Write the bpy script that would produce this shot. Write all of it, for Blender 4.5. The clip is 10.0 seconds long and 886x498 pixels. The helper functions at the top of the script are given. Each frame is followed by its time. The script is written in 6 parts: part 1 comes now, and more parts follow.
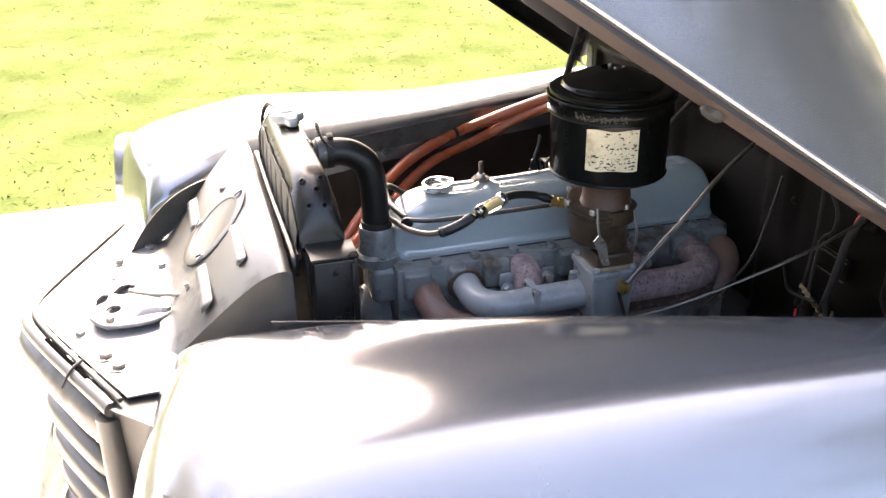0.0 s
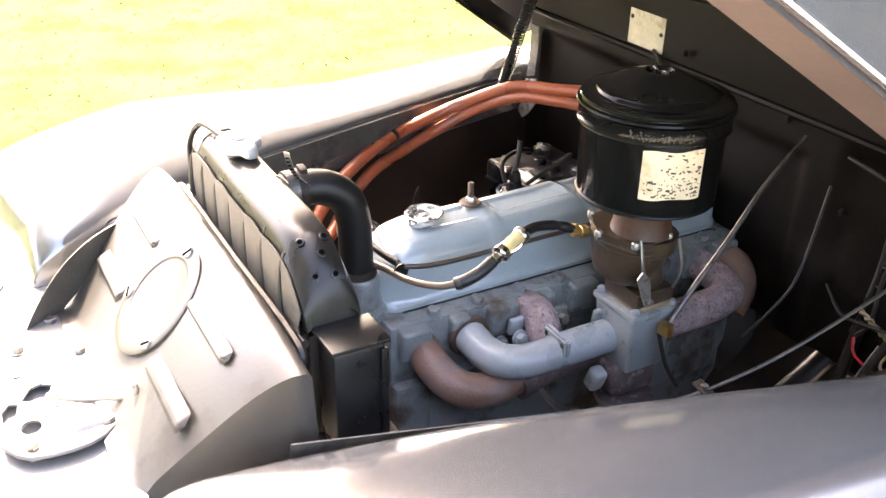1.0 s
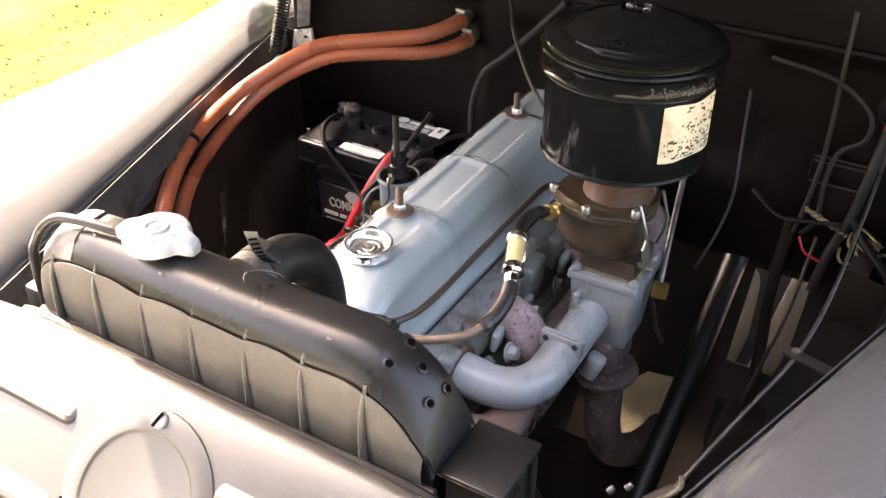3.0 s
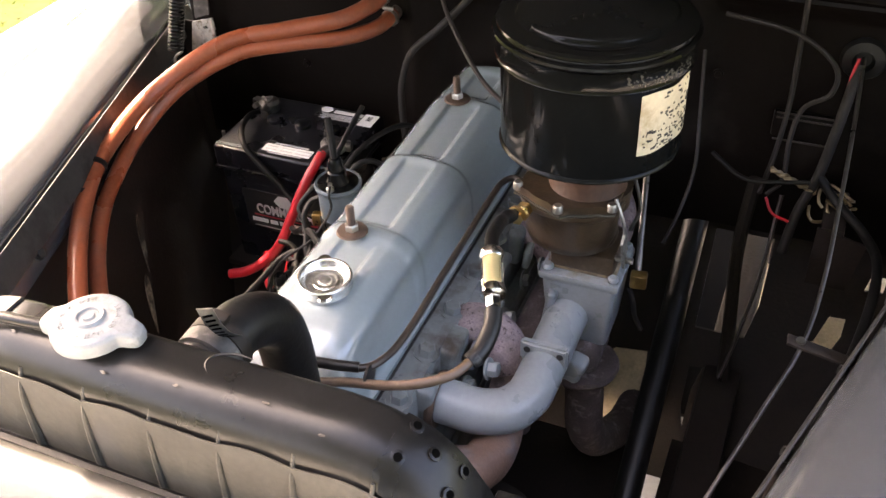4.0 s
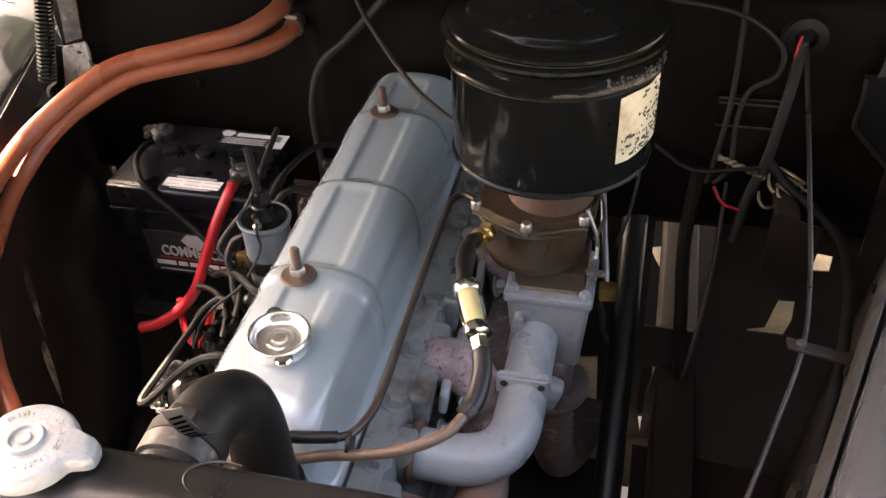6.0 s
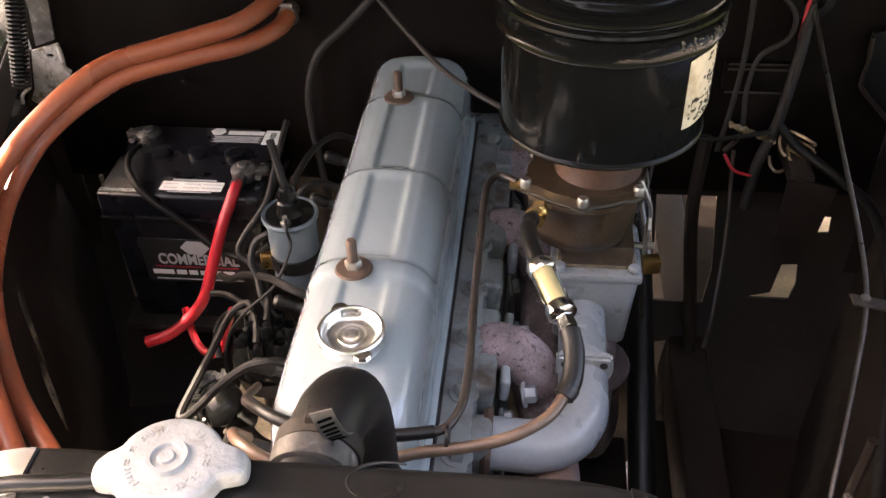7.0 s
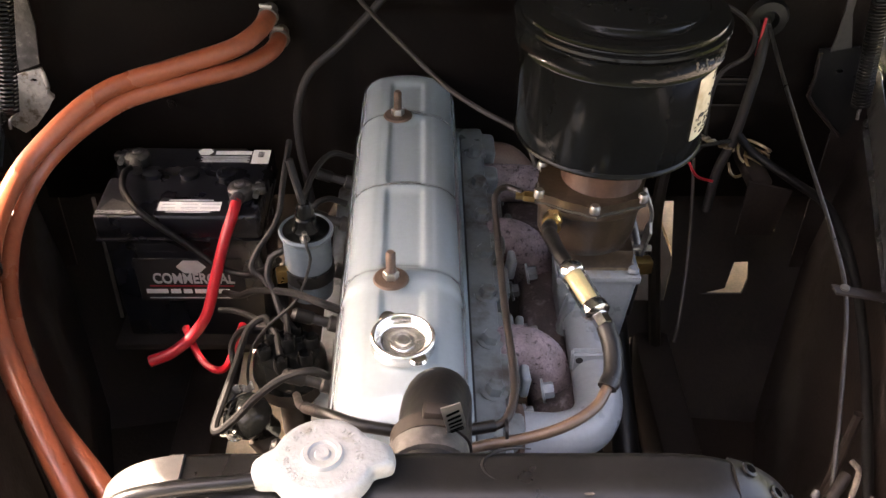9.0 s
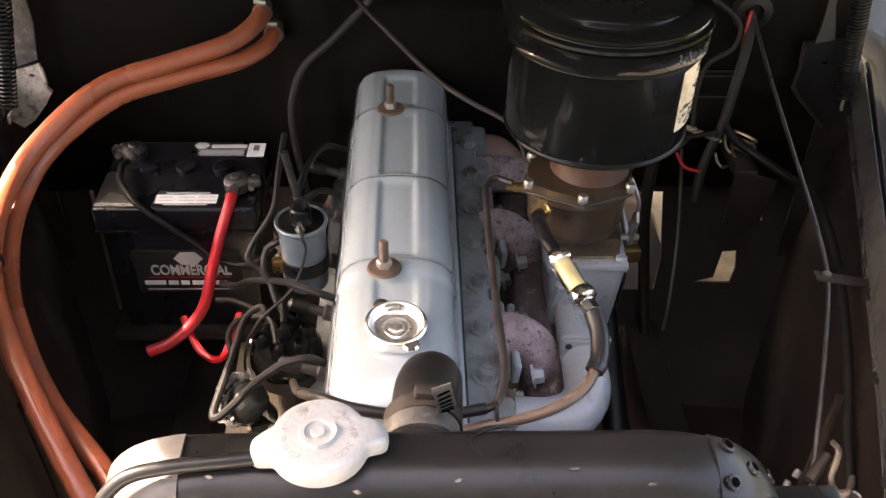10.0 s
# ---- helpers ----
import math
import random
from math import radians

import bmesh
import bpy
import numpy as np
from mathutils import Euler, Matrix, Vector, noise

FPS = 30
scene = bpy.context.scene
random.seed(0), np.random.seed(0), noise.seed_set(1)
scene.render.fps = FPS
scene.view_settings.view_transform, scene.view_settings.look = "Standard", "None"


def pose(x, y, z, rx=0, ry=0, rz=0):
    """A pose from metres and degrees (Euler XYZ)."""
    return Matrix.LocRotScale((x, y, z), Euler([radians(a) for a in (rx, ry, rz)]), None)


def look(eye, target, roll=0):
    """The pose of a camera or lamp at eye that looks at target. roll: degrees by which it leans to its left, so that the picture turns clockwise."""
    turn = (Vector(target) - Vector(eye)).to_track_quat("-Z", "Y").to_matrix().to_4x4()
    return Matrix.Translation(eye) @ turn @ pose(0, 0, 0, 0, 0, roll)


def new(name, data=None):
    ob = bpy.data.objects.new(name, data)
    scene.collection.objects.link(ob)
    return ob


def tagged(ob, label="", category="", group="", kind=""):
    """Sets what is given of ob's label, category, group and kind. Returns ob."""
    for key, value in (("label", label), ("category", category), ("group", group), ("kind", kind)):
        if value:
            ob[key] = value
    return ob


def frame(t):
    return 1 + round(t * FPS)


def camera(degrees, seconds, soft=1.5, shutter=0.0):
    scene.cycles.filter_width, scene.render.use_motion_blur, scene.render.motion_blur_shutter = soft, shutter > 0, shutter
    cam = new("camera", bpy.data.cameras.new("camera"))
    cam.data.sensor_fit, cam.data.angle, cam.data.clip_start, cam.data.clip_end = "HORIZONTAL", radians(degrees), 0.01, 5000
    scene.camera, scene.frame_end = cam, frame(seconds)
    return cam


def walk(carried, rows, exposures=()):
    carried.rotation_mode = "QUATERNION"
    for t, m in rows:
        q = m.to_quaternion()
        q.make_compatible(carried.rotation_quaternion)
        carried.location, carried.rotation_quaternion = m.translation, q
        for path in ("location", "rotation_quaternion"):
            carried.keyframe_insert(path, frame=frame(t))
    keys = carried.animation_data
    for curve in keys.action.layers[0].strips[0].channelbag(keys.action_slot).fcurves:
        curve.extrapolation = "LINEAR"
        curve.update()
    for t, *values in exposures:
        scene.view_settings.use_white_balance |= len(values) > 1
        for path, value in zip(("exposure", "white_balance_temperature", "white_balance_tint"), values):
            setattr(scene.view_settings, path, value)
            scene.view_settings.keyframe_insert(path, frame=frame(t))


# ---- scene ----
cam = camera(50.0, 10.0)
PATH = [
    (0, (1.64, -0.555, 1.672), (-0.094, -0.052, 0.811), -0.9),
    (0.5, (1.407, -0.602, 1.657), (-0.259, 0.038, 0.755), -0.2),
    (1, (1.178, -0.716, 1.653), (-0.355, 0.152, 0.706), 1.2),
    (1.5, (1.004, -0.76, 1.65), (-0.416, 0.248, 0.665), 0.1),
    (2, (0.856, -0.794, 1.654), (-0.424, 0.342, 0.619), -0.8),
    (2.5, (0.685, -0.852, 1.641), (-0.357, 0.472, 0.565), 0.3),
    (2.7, (0.640, -0.866, 1.638), (-0.322, 0.508, 0.548), 0.3),
    (3.8, (0.468, -0.783, 1.654), (-0.196, 0.652, 0.43), -2.0),
    (4, (0.453, -0.757, 1.649), (-0.193, 0.682, 0.419), -2.7),
    (4.5, (0.384, -0.692, 1.635), (-0.156, 0.788, 0.402), -2.5),
    (5, (0.356, -0.664, 1.613), (-0.114, 0.863, 0.41), -2.7),
    (5.2, (0.355, -0.663, 1.618), (-0.094, 0.860, 0.403), -2.4),
    (6.3, (0.284, -0.680, 1.605), (-0.053, 0.842, 0.352), -2.6),
    (6.5, (0.249, -0.68, 1.594), (-0.045, 0.855, 0.346), -2.5),
    (7, (0.17, -0.683, 1.584), (-0.018, 0.86, 0.325), -2.1),
    (7.5, (0.075, -0.69, 1.586), (0.026, 0.884, 0.353), -0.5),
    (8, (0.035, -0.699, 1.592), (0.049, 0.894, 0.382), 0.7),
    (8.5, (0.031, -0.716, 1.603), (0.063, 0.874, 0.391), 1.0),
    (9, (0.031, -0.739, 1.622), (0.076, 0.829, 0.381), 1.2),
    (9.5, (0.034, -0.758, 1.632), (0.086, 0.794, 0.372), 1.1),
    (10, (0.034, -0.762, 1.634), (0.089, 0.798, 0.383), 1.1),
]
EXPOSURE = [(0.0, 3.65, 7100, 19), (0.5, 4.1, 7400, 20), (1.0, 4.5, 7600, 21), (1.5, 4.75, 7800, 21), (2.0, 4.7, 8000, 21), (2.7, 4.45, 7900, 21), (3.8, 4.0, 7800, 21),
            (5.0, 3.85, 8000, 23), (7.0, 3.8, 8000, 23), (8.5, 3.78, 7900, 23), (10.0, 3.8, 7900, 23)]
walk(cam, [(t, look(eye, target, roll)) for t, eye, target, roll in PATH], EXPOSURE)

# ---- light ----
world = bpy.data.worlds.new("sky")
scene.world = world
world.use_nodes = True
wn, wl = world.node_tree.nodes, world.node_tree.links
sky = wn.new("ShaderNodeTexSky")
sky.sky_type = "NISHITA"
sky.sun_disc = False
SUN_ELEV, SUN_AZ = 46.0, 76.0     # the sun stands high behind the passenger side; the hood shades the engine
sky.sun_elevation, sky.sun_rotation = radians(SUN_ELEV), radians(-SUN_AZ)
sky.air_density, sky.dust_density = 1.0, 6.0
wl.new(sky.outputs[0], wn["Background"].inputs[0])
wn["Background"].inputs[1].default_value = 0.15

sun = new("sun", bpy.data.lights.new("sun", "SUN"))
sun.data.energy, sun.data.angle, sun.data.color = 3.6, radians(0.6), (1.0, 0.94, 0.84)
sd = Vector((-math.sin(radians(SUN_AZ)) * math.cos(radians(SUN_ELEV)), math.cos(radians(SUN_AZ)) * math.cos(radians(SUN_ELEV)), math.sin(radians(SUN_ELEV))))
sun.matrix_world = look(sd * 10, (0, 0, 0))


# ---- materials ----
def material(name, color, rough=0.5, metal=0.0, vary=0.18, scale=14.0, bump=0.15, fine=180.0, dirt=None, dirt_at=0.62, dirt_scale=9.0,
             coat=0.0, spread=0.12, spec=0.5):
    """Principled surface with two scales of tone, a little gloss change, fine relief and an optional second colour in patches."""
    m = bpy.data.materials.new(name)
    m.use_nodes = True
    n, k = m.node_tree.nodes, m.node_tree.links
    b = n["Principled BSDF"]
    geo = n.new("ShaderNodeTexCoord")
    big, small = n.new("ShaderNodeTexNoise"), n.new("ShaderNodeTexNoise")
    big.inputs["Scale"].default_value, big.inputs["Detail"].default_value = scale, 5
    small.inputs["Scale"].default_value, small.inputs["Detail"].default_value = fine, 3
    for x in (big, small):
        k.new(geo.outputs["Object"], x.inputs["Vector"])
    mr = n.new("ShaderNodeMapRange")
    mr.inputs["From Min"].default_value, mr.inputs["From Max"].default_value = 0.3, 0.7
    mr.inputs["To Min"].default_value, mr.inputs["To Max"].default_value = 1 - vary, 1 + vary
    k.new(big.outputs["Fac"], mr.inputs["Value"])
    mr2 = n.new("ShaderNodeMapRange")
    mr2.inputs["From Min"].default_value, mr2.inputs["From Max"].default_value = 0.3, 0.7
    mr2.inputs["To Min"].default_value, mr2.inputs["To Max"].default_value = 1 - vary * 0.5, 1 + vary * 0.5
    k.new(small.outputs["Fac"], mr2.inputs["Value"])
    mul = n.new("ShaderNodeMath")
    mul.operation = "MULTIPLY"
    k.new(mr.outputs[0], mul.inputs[0]), k.new(mr2.outputs[0], mul.inputs[1])
    tone = n.new("ShaderNodeVectorMath")
    tone.operation = "SCALE"
    tone.inputs[0].default_value = color
    k.new(mul.outputs[0], tone.inputs["Scale"])
    out = tone.outputs[0]
    rn = n.new("ShaderNodeMapRange")
    rn.inputs["To Min"].default_value, rn.inputs["To Max"].default_value = max(0.03, rough - spread), min(1, rough + spread)
    k.new(big.outputs["Fac"], rn.inputs["Value"])
    rough_out = rn.outputs[0]
    if dirt:
        dn = n.new("ShaderNodeTexNoise")
        dn.inputs["Scale"].default_value, dn.inputs["Detail"].default_value, dn.inputs["Roughness"].default_value = dirt_scale, 8, 0.65
        k.new(geo.outputs["Object"], dn.inputs["Vector"])
        dr = n.new("ShaderNodeMapRange")
        dr.inputs["From Min"].default_value, dr.inputs["From Max"].default_value = dirt_at - 0.06, dirt_at + 0.06
        k.new(dn.outputs["Fac"], dr.inputs["Value"])
        mix = n.new("ShaderNodeMix")
        mix.data_type = "RGBA"
        mix.inputs["B"].default_value = (*dirt, 1)
        k.new(dr.outputs[0], mix.inputs["Factor"]), k.new(out, mix.inputs["A"])
        out = mix.outputs["Result"]
        ra = n.new("ShaderNodeMath")
        ra.operation = "MULTIPLY_ADD"
        ra.use_clamp = True
        ra.inputs[1].default_value = 0.3
        k.new(dr.outputs[0], ra.inputs[0]), k.new(rough_out, ra.inputs[2])
        rough_out = ra.outputs[0]
    k.new(out, b.inputs["Base Color"])
    k.new(rough_out, b.inputs["Roughness"])
    b.inputs["Metallic"].default_value = metal
    b.inputs["Coat Weight"].default_value = coat
    b.inputs["Specular IOR Level"].default_value = spec
    b.inputs["Coat Roughness"].default_value = 0.12
    if bump:
        bn = n.new("ShaderNodeBump")
        bn.inputs["Strength"].default_value, bn.inputs["Distance"].default_value = bump, 0.002
        k.new(small.outputs["Fac"], bn.inputs["Height"])
        k.new(bn.outputs[0], b.inputs["Normal"])
    return m


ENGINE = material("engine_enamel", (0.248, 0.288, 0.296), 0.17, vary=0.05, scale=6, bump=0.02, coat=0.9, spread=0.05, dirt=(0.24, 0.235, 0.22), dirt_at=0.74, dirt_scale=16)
# darker copy of the enamel: grime, plus shade low on the engine
ENGINE_OLD_SHADED = material("grimy_shaded_engine_enamel", (0.150, 0.162, 0.158), 0.30, vary=0.16, scale=16, bump=0.14, dirt=(0.060, 0.044, 0.032), dirt_at=0.555, dirt_scale=9)
MANIFOLD = material("painted_cast_iron", (0.262, 0.282, 0.290), 0.30, vary=0.10, scale=12, bump=0.10, fine=160, dirt=(0.22, 0.17, 0.15), dirt_at=0.70, dirt_scale=11)
HOT_IRON = material("burnt_cast_iron", (0.085, 0.062, 0.058), 0.8, vary=0.3, scale=30, bump=0.8, fine=320, dirt=(0.22, 0.18, 0.18), dirt_at=0.60, dirt_scale=60)
BURNT_SPOT = material("scaled_iron", (0.27, 0.20, 0.20), 0.75, vary=0.3, scale=60, bump=0.7, fine=420, dirt=(0.06, 0.045, 0.045), dirt_at=0.60, dirt_scale=190)
BLACK_GLOSS = material("black_enamel", (0.005, 0.0053, 0.0051), 0.10, spec=0.105, vary=0.25, scale=16, bump=0.03, spread=0.05, coat=0.0)
BLACK_SATIN = material("black_satin_paint", (0.0080, 0.0078, 0.0076), 0.30, vary=0.3, scale=18, bump=0.08, spec=0.27, dirt=(0.026, 0.023, 0.020), dirt_at=0.68)
BLACK_DUSTY = material("dusty_black_steel", (0.0195, 0.0145, 0.0112), 0.6, spec=0.3, vary=0.35, scale=12, bump=0.2, dirt=(0.05, 0.042, 0.034), dirt_at=0.60)
DUSTY_TAN = material("dusty_weathered_black", (0.043, 0.039, 0.030), 0.7, vary=0.25, scale=22, bump=0.25, dirt=(0.06, 0.055, 0.05), dirt_at=0.62, dirt_scale=14)
BODY = material("grey_body_paint", (0.186, 0.189, 0.193), 0.18, metal=0.70, vary=0.06, scale=4, bump=0, coat=0.5, spread=0.04)
BODY_WORN = material("worn_grey_body_paint", (0.10, 0.10, 0.097), 0.42, vary=0.15, scale=9, bump=0.08, dirt=(0.07, 0.065, 0.06), dirt_at=0.66)
# lighter copy of the panel steel; the sun on the shelf is in its tone
SHELF = material("sunlit_pale_worn_steel", (0.135, 0.131, 0.128), 0.36, vary=0.10, scale=9, bump=0.08, dirt=(0.12, 0.112, 0.10), dirt_at=0.66, dirt_scale=12)
PANEL = material("grey_green_sheet_steel", (0.0315, 0.0292, 0.0248), 0.38, vary=0.08, scale=7, bump=0.08, dirt=(0.026, 0.0236, 0.0196), dirt_at=0.63, dirt_scale=6)
FLANGE = material("grimy_grey_flange", (0.040, 0.037, 0.033), 0.5, vary=0.25, scale=10, bump=0.1, dirt=(0.022, 0.019, 0.016), dirt_at=0.56)
# darker copy of the panel steel, holding the shade on the driver's flank
FLANK_SHADE = material("shaded_brown_steel", (0.020, 0.0165, 0.013), 0.5, vary=0.2, scale=10, bump=0.1, dirt=(0.034, 0.029, 0.023), dirt_at=0.60)
BROWN_IRON = material("brown_heat_stained_iron", (0.185, 0.108, 0.078), 0.42, vary=0.2, scale=16, bump=0.35, fine=300, dirt=(0.17, 0.13, 0.12), dirt_at=0.58, dirt_scale=20)
# darker than real paint: the shade under the hood is in this base
FIREWALL = material("shade_dark_firewall", (0.0046, 0.0030, 0.0023), 0.50, spec=0.12, vary=0.30, scale=8, bump=0.15, dirt=(0.014, 0.0105, 0.008), dirt_at=0.62, dirt_scale=5)
# dirty panels, with the bay's shade added to their dark base
INNER = material("shade_dark_inner_fender", (0.0165, 0.0105, 0.0078), 0.62, spec=0.32, vary=0.40, scale=7, bump=0.3, dirt=(0.036, 0.028, 0.021), dirt_at=0.58, dirt_scale=6)
PRIMER = material("red_brown_primer", (0.046, 0.034, 0.029), 0.5, vary=0.2, scale=12, bump=0.1, dirt=(0.065, 0.055, 0.048), dirt_at=0.64)
HOOD_IN = material("hood_underside", (0.018, 0.0172, 0.0162), 0.5, vary=0.2, scale=8, bump=0.12)
RUST_BROWN = material("varnished_carburettor", (0.042, 0.027, 0.016), 0.32, vary=0.35, scale=26, bump=0.3, dirt=(0.10, 0.075, 0.05), dirt_at=0.66, dirt_scale=20)
STAINED = material("oil_stained_metal", (0.19, 0.145, 0.095), 0.36, vary=0.3, scale=40, bump=0.2, dirt=(0.08, 0.055, 0.034), dirt_at=0.56, dirt_scale=30)
RUST_THROAT = material("rusty_throat", (0.055, 0.025, 0.014), 0.5, vary=0.3, scale=24, bump=0.3)
CARB_IRON = material("stained_cast_iron", (0.195, 0.210, 0.218), 0.30, vary=0.12, scale=16, bump=0.25, fine=240, dirt=(0.15, 0.12, 0.085), dirt_at=0.62, dirt_scale=12)
HEATER_HOSE = material("red_brown_hose", (0.30, 0.078, 0.036), 0.30, vary=0.16, scale=10, bump=0.1, dirt=(0.21, 0.075, 0.045), dirt_at=0.62)
RUBBER = material("black_rubber", (0.007, 0.0066, 0.0062), 0.42, spec=0.35, vary=0.3, scale=20, bump=0.2)
RUBBER_GREY = material("aged_grey_rubber", (0.022, 0.0205, 0.019), 0.5, vary=0.25, scale=24, bump=0.2)
FUEL_HOSE = material("brown_fuel_line", (0.115, 0.075, 0.05), 0.36, vary=0.2, scale=30, bump=0.1)
WIRE = material("black_wire", (0.006, 0.0056, 0.0052), 0.55, spec=0.22, vary=0.3, scale=30, bump=0.2)
WIRE_GREY = material("grey_rubber_wire", (0.0068, 0.0063, 0.0060), 0.55, spec=0.22, vary=0.25, scale=30, bump=0.15)
WIRE_BROWN = material("brown_cloth_wire", (0.0115, 0.0085, 0.0068), 0.7, vary=0.3, scale=40, bump=0.3)
CHROME = material("chrome", (0.82, 0.81, 0.78), 0.16, metal=1.0, vary=0.05, scale=20, bump=0.03, spread=0.05)
ZINC = material("zinc_plate", (0.55, 0.53, 0.49), 0.34, metal=1.0, vary=0.15, scale=30, bump=0.15, dirt=(0.2, 0.16, 0.11), dirt_at=0.66, dirt_scale=40)
STEEL = material("dull_steel", (0.30, 0.285, 0.26), 0.42, metal=0.9, vary=0.2, scale=30, bump=0.2, dirt=(0.13, 0.08, 0.05), dirt_at=0.62, dirt_scale=30)
RUSTY_STEEL = material("rusty_steel", (0.095, 0.06, 0.042), 0.62, metal=0.4, vary=0.3, scale=40, bump=0.3)
BRASS = material("brass", (0.62, 0.42, 0.17), 0.30, metal=1.0, vary=0.12, scale=40, bump=0.1)
OLD_BRASS = material("tarnished_brass", (0.34, 0.26, 0.16), 0.38, metal=0.7, vary=0.35, scale=60, bump=0.2)
CAST_ALU = material("white_cast_aluminium", (0.235, 0.246, 0.246), 0.40, metal=0.15, vary=0.10, scale=40, bump=0.3, fine=300, dirt=(0.15, 0.135, 0.12), dirt_at=0.60, dirt_scale=34)
PAPER = material("aged_paper", (0.60, 0.52, 0.37), 0.6, vary=0.15, scale=30, bump=0.1, dirt=(0.42, 0.33, 0.20), dirt_at=0.60, dirt_scale=24)
INK = material("dark_ink", (0.012, 0.011, 0.011), 0.6, vary=0.2, bump=0)
WHITE = material("white_label", (0.72, 0.72, 0.70), 0.45, vary=0.05, bump=0.02)
GREY_PRINT = material("grey_print", (0.46, 0.46, 0.46), 0.5, vary=0.08, bump=0.02)
RED_CABLE = material("red_cable", (0.44, 0.014, 0.022), 0.35, vary=0.10, scale=20, bump=0.05)
RED_PRINT = material("red_print", (0.32, 0.02, 0.03), 0.5, vary=0.08, bump=0)
BATTERY = material("black_plastic", (0.0075, 0.0077, 0.0100), 0.28, spec=0.42, vary=0.2, scale=14, bump=0.1)
LEAD = material("lead", (0.10, 0.095, 0.09), 0.5, metal=0.7, vary=0.3, scale=60, bump=0.5, dirt=(0.33, 0.31, 0.28), dirt_at=0.64, dirt_scale=60)
COIL_PAINT = material("blue_grey_coil_paint", (0.080, 0.102, 0.118), 0.40, vary=0.15, scale=20, bump=0.1, dirt=(0.09, 0.075, 0.06), dirt_at=0.66, dirt_scale=16)
CONCRETE = material("concrete", (0.52, 0.49, 0.44), 0.85, vary=0.10, scale=1.6, bump=0.3, fine=90, dirt=(0.42, 0.395, 0.35), dirt_at=0.64, dirt_scale=3)
SOIL = material("lawn_ground", (0.042, 0.054, 0.018), 0.95, spec=0.0, vary=0.30, scale=2.3, bump=0.6, fine=40, dirt=(0.053, 0.059, 0.024), dirt_at=0.53, dirt_scale=1.6)
GRASS = material("grass_blades", (0.044, 0.058, 0.014), 0.8, spec=0.0, vary=0.2, scale=1.2, bump=0, dirt=(0.055, 0.064, 0.020), dirt_at=0.56, dirt_scale=1.1)
# bare worn steel, also the colour of the painted sun slivers
WORN_AND_SUN = material("bare_steel_and_sun_patch", (0.20, 0.165, 0.125), 0.6, vary=0.45, scale=30, bump=0.2, dirt=(0.03, 0.024, 0.018), dirt_at=0.52, dirt_scale=26)
# tan set bright so that unlit plates read as sunlit ground
LIT_GROUND = material("tan_lit_ground", (0.66, 0.53, 0.34), 0.8, vary=0.2, scale=18, bump=0.3, dirt=(0.50, 0.40, 0.25), dirt_at=0.6, dirt_scale=22)
AMBER = material("amber_filter_paper", (0.75, 0.62, 0.34), 0.5, vary=0.1, scale=60, bump=0.1)
DULL_ZINC = material("dull_zinc", (0.52, 0.49, 0.43), 0.4, metal=0.35, vary=0.25, scale=50, bump=0.3, dirt=(0.22, 0.18, 0.13), dirt_at=0.58, dirt_scale=60)
DARK_STEEL = material("dark_oily_steel", (0.13, 0.12, 0.11), 0.32, metal=0.85, vary=0.25, scale=40, bump=0.1)
BARK = material("bark", (0.09, 0.07, 0.05), 0.9, vary=0.3, scale=6, bump=0.8, fine=40)
LEAF = material("tree_leaves", (0.055, 0.085, 0.022), 0.55, vary=0.3, scale=2, bump=0)
BRIGHT_PLATE = material("bright_plate", (0.84, 0.82, 0.76), 0.20, metal=0.92, vary=0.08, scale=40, bump=0.08, spread=0.10)
DARK_TUBE = material("dark_steel_line", (0.045, 0.036, 0.030), 0.35, metal=0.3, vary=0.25, scale=40, bump=0.1)
# flat black for hole and slot marks: the shade of their depth
HOLE_SHADE = material("painted_hole_shade", (0.002, 0.002, 0.002), 1.0, spec=0.0, vary=0.1, bump=0)
LENS = material("headlight_glass", (0.45, 0.45, 0.43), 0.12, vary=0.05, bump=0.1)

GLASS = bpy.data.materials.new("clear_glass")
GLASS.use_nodes = True
_g = GLASS.node_tree.nodes["Principled BSDF"]
_g.inputs["Transmission Weight"].default_value, _g.inputs["Roughness"].default_value, _g.inputs["IOR"].default_value = 1.0, 0.03, 1.45
_g.inputs["Base Color"].default_value = (0.95, 0.93, 0.82, 1)


# ---- building helpers ----
def thing(name, at, label, category, group="", kind=""):
    e = new(name)
    e.location = at
    e.empty_display_size = 0.05
    return tagged(e, label, category, group, kind)


def root_at(ob):
    while ob.parent:
        ob = ob.parent
    return ob.location


def finish(bm, smooth=40):
    bmesh.ops.recalc_face_normals(bm, faces=bm.faces)
    for f in bm.faces:
        f.smooth = True
    for e in bm.edges:
        if len(e.link_faces) == 2 and e.calc_face_angle(0) > radians(smooth):
            e.smooth = False


def part(name, bm, mat, parent=None, label="", smooth=40):
    """One mesh object out of a bmesh in world metres, under a thing or under a part."""
    finish(bm, smooth)
    if parent:
        bmesh.ops.translate(bm, verts=bm.verts, vec=-root_at(parent))
    me = bpy.data.meshes.new(name)
    bm.to_mesh(me)
    bm.free()
    me.materials.append(mat)
    ob = new(name, me)
    if parent:
        ob.parent = parent
    if label:
        ob["label"] = label
    return ob


